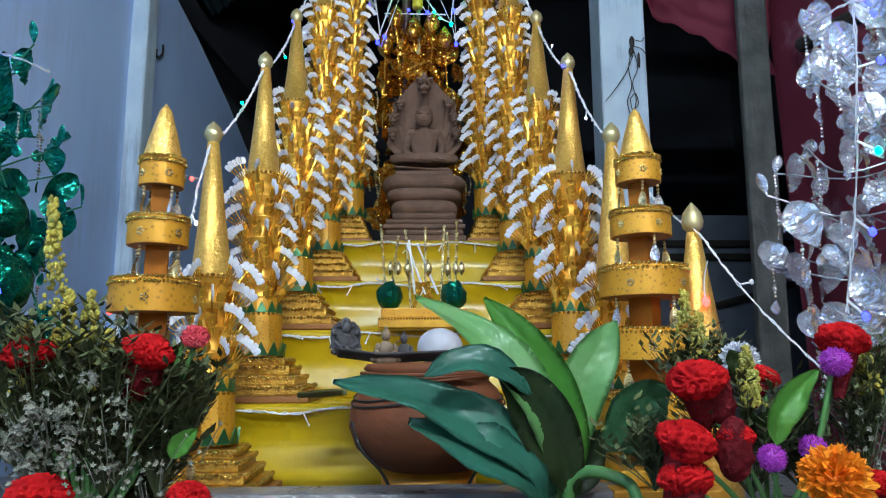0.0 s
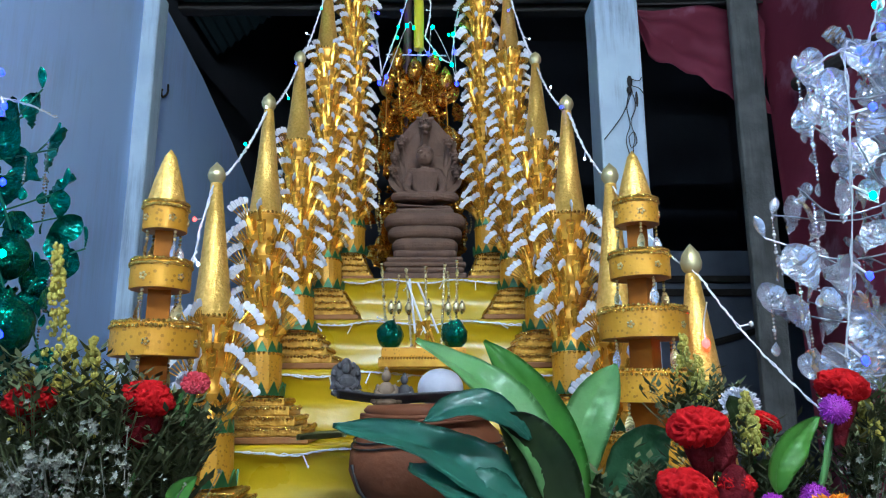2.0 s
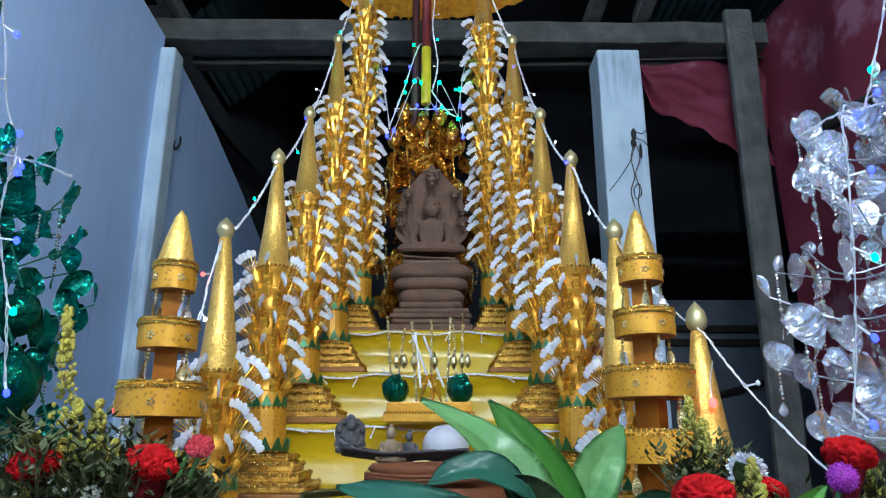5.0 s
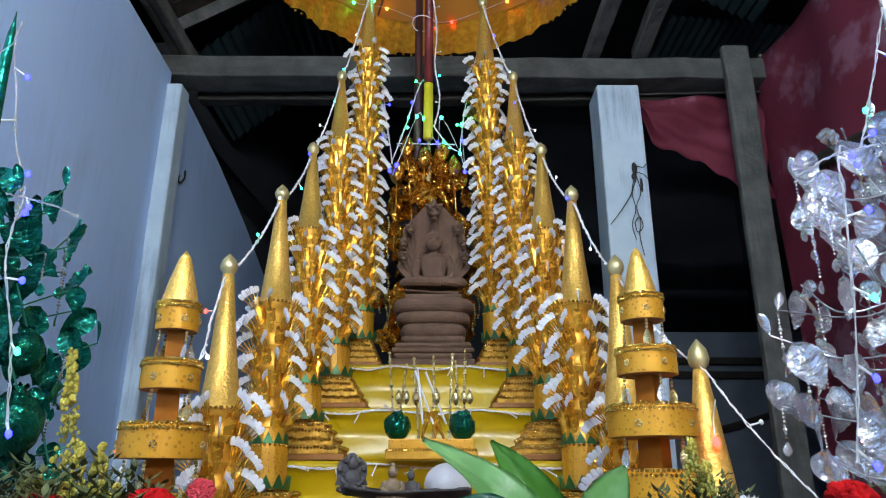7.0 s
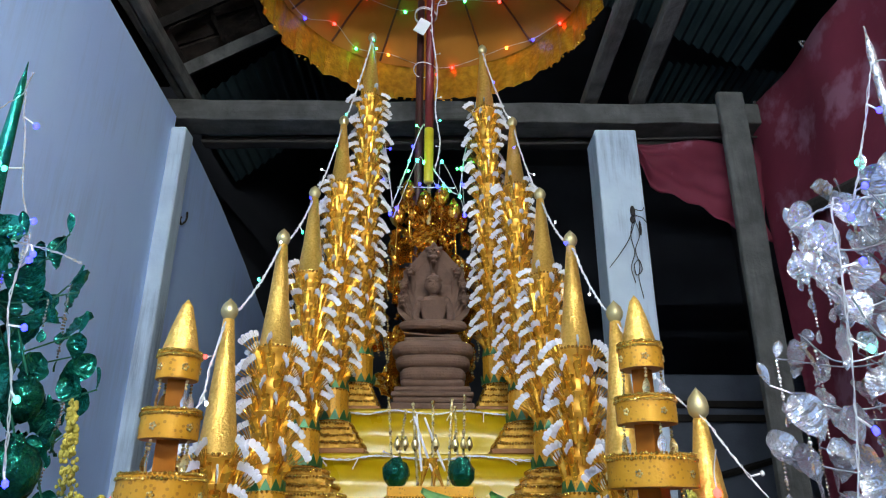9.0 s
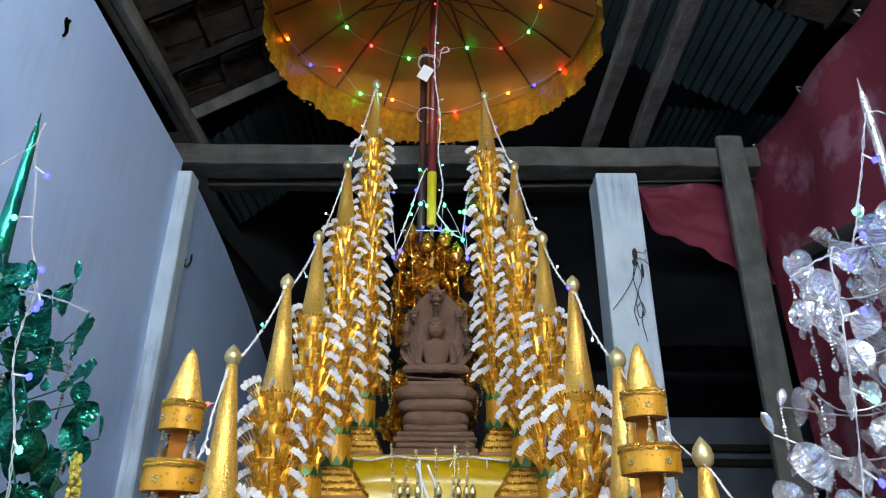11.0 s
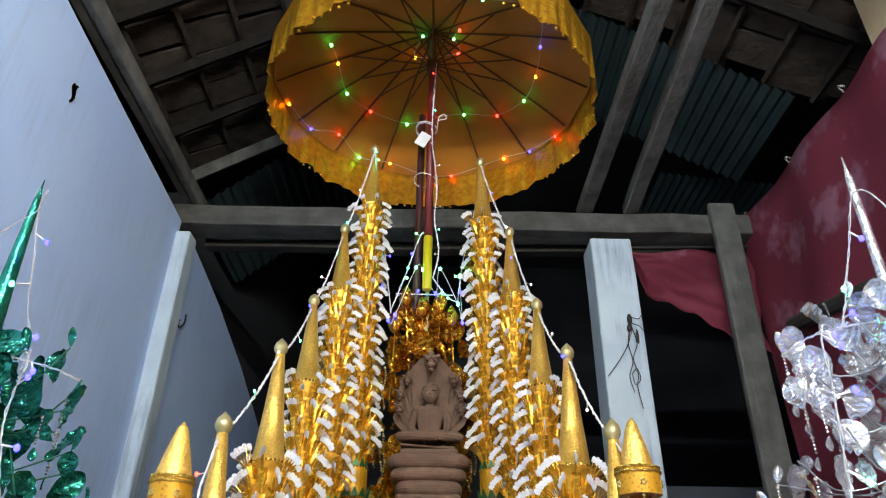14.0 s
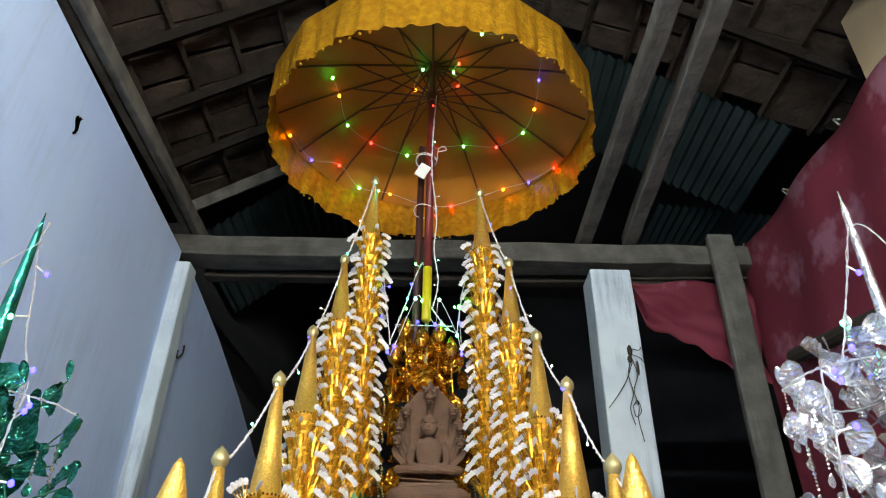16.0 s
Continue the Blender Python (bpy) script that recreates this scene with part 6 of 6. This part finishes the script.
light_run("centre_light_string", [(-0.135, 2.100, 2.194), (-0.201, 1.990, 2.664), (-0.222, 1.985, 2.823)], 0, "light string climbing to a column tip", 0.0014, 2, "bbg", 0.08, 0.014, seed=63, size=0.0045)
light_run("pole_light_string", [(0.009, 2.022, 2.293), (0.027, 2.022, 2.400), (0.010, 2.022, 2.541), (0.016, 2.022, 2.692), (-0.006, 2.022, 2.908), (-0.002, 2.022, 3.145), (0.005, 2.022, 3.306)], 0, "white light string twisted round the parasol pole", 0.0016, 2, "xcxrxx", 0.09, 0.014, seed=64)
LAMPS_D = [("b", (-0.209, 2.000, 2.299)), ("b", (-0.138, 2.030, 2.136)), ("b", (-0.116, 2.030, 2.156)), ("c", (-0.051, 2.040, 2.343)), ("g", (-0.027, 2.040, 2.335)), ("b", (0.019, 2.050, 2.249)), ("c", (0.033, 2.040, 2.339)), ("c", (0.095, 2.030, 2.200)), ("b", (0.110, 2.030, 2.132)), ("b", (0.104, 2.030, 2.245)), ("g", (0.101, 2.030, 2.308))]
s = thing("centre_lamp_string", pose(0, 0, 0), "string of bright blue and green lamps over the foil bush", "light string")
part("wire", tube(bmesh.new(), spline([p for c, p in LAMPS_D], 5), 0.0011, 4), M_WIRE, s)
for c, p in LAMPS_D:
    bulb_at(s, p, c, 0.0066)
red = thing("red_lamp", pose(0, 0, 0), "single glowing red lamp hanging beside the lone cone", "lamp")
bulb_at(red, (0.401, 0.938, 1.226), "r", 0.0062)
part("lamp_wire", tube(bmesh.new(), spline([(0.401, 0.938, 1.226), (0.401, 0.940, 1.253), (0.404, 0.930, 1.282)], 4), 0.001, 5), M_WIRE, red)

# lamps under the parasol canopy
def under(x, y):
    """A place just under the canopy."""
    dx, dy = x - UX, y - UY
    q = min(0.97, math.hypot(dx, dy) / UR)
    return Vector((x, y, canopy_z(q) - 0.03))


LAMPS_A = [("o", (-0.625, 2.169)), ("b", (-0.558, 2.337)), ("r", (-0.443, 2.410)), ("g", (-0.361, 2.546)), ("o", (-0.216, 2.602)), ("b", (-0.072, 2.661)), ("r", (0.084, 2.667)), ("o", (0.331, 2.540)), ("b", (0.444, 2.466)), ("r", (0.544, 2.346))]
LAMPS_B = [("g", (-0.423, 1.928)), ("o", (-0.410, 2.044)), ("g", (-0.391, 2.217)), ("r", (-0.296, 2.337)), ("g", (-0.132, 2.425)), ("r", (-0.012, 2.403)), ("g", (0.134, 2.372)), ("r", (0.285, 2.342)), ("g", (0.394, 2.226)), ("o", (0.426, 2.079)), ("b", (0.421, 1.903)), ("r", (0.378, 1.682)), ("g", (0.176, 1.699))]
LAMPS_C = [("g", (-0.057, 2.024)), ("o", (-0.090, 2.124)), ("r", (0.098, 2.093)), ("g", (0.076, 2.020)), ("r", (0.098, 1.951))]
for lamps in (LAMPS_A, LAMPS_B, LAMPS_C):
    s = thing("parasol_light_string", pose(0, 0, 0), "thin string of coloured lamps under the parasol canopy", "light string")
    part("wire", tube(bmesh.new(), spline([under(*p) for c, p in lamps], 5), 0.0012, 4), M_WIRE, s)
    for c, p in lamps:
        bulb_at(s, under(*p) - Vector((0, 0, 0.006)), c, 0.0072)

# wires on the foil trees
light_run("tree_light_string", [(-0.632, 0.890, 1.860), (-0.629, 0.880, 1.814), (-0.602, 0.870, 1.715), (-0.587, 0.870, 1.638), (-0.554, 0.860, 1.556), (-0.534, 0.820, 1.455), (-0.492, 0.800, 1.334), (-0.470, 0.790, 1.230)], 0, "twisted white light string hanging down the green foil tree", 0.0009, 2, "bcbb", 0.09, 0.018, size=0.0042, wire_mat=M_CLEARW, seed=70)
light_run("tree_light_string", [(-0.608, 0.840, 1.547), (-0.570, 0.830, 1.544), (-0.533, 0.830, 1.537), (-0.497, 0.840, 1.529), (-0.467, 0.850, 1.517)], 0, "white light string along a branch of the green tree", 0.0009, 2, "bcb", 0.08, 0.018, size=0.0042, wire_mat=M_CLEARW, seed=71)
light_run("tree_light_string", [(-0.681, 0.860, 1.737), (-0.663, 0.860, 1.758), (-0.622, 0.870, 1.808)], 0, "white light string running to the green spire", 0.0009, 2, "cx", 0.12, 0.018, size=0.0042, wire_mat=M_CLEARW, seed=74)
light_run("tree_light_string", [(0.657, 0.790, 1.817), (0.611, 0.780, 1.692), (0.560, 0.760, 1.578), (0.520, 0.740, 1.568), (0.506, 0.730, 1.474), (0.483, 0.720, 1.324), (0.454, 0.710, 1.195)], 0, "twisted white light string hanging down the silver foil tree", 0.0009, 2, "bcbb", 0.08, 0.018, size=0.0042, wire_mat=M_CLEARW, seed=72)
light_run("tree_light_string", [(0.461, 0.740, 1.530), (0.508, 0.740, 1.557), (0.555, 0.740, 1.570), (0.642, 0.750, 1.592)], 0, "white light string along a branch of the silver tree", 0.0009, 2, "bcb", 0.07, 0.018, size=0.0042, wire_mat=M_CLEARW, seed=73)
light_run("tree_light_string", [(0.656, 0.790, 1.815), (0.676, 0.780, 1.811), (0.707, 0.770, 1.745)], 0, "white light string leaving the silver spire", 0.0009, 2, "xg", 0.09, 0.018, size=0.0042, wire_mat=M_CLEARW, seed=75)
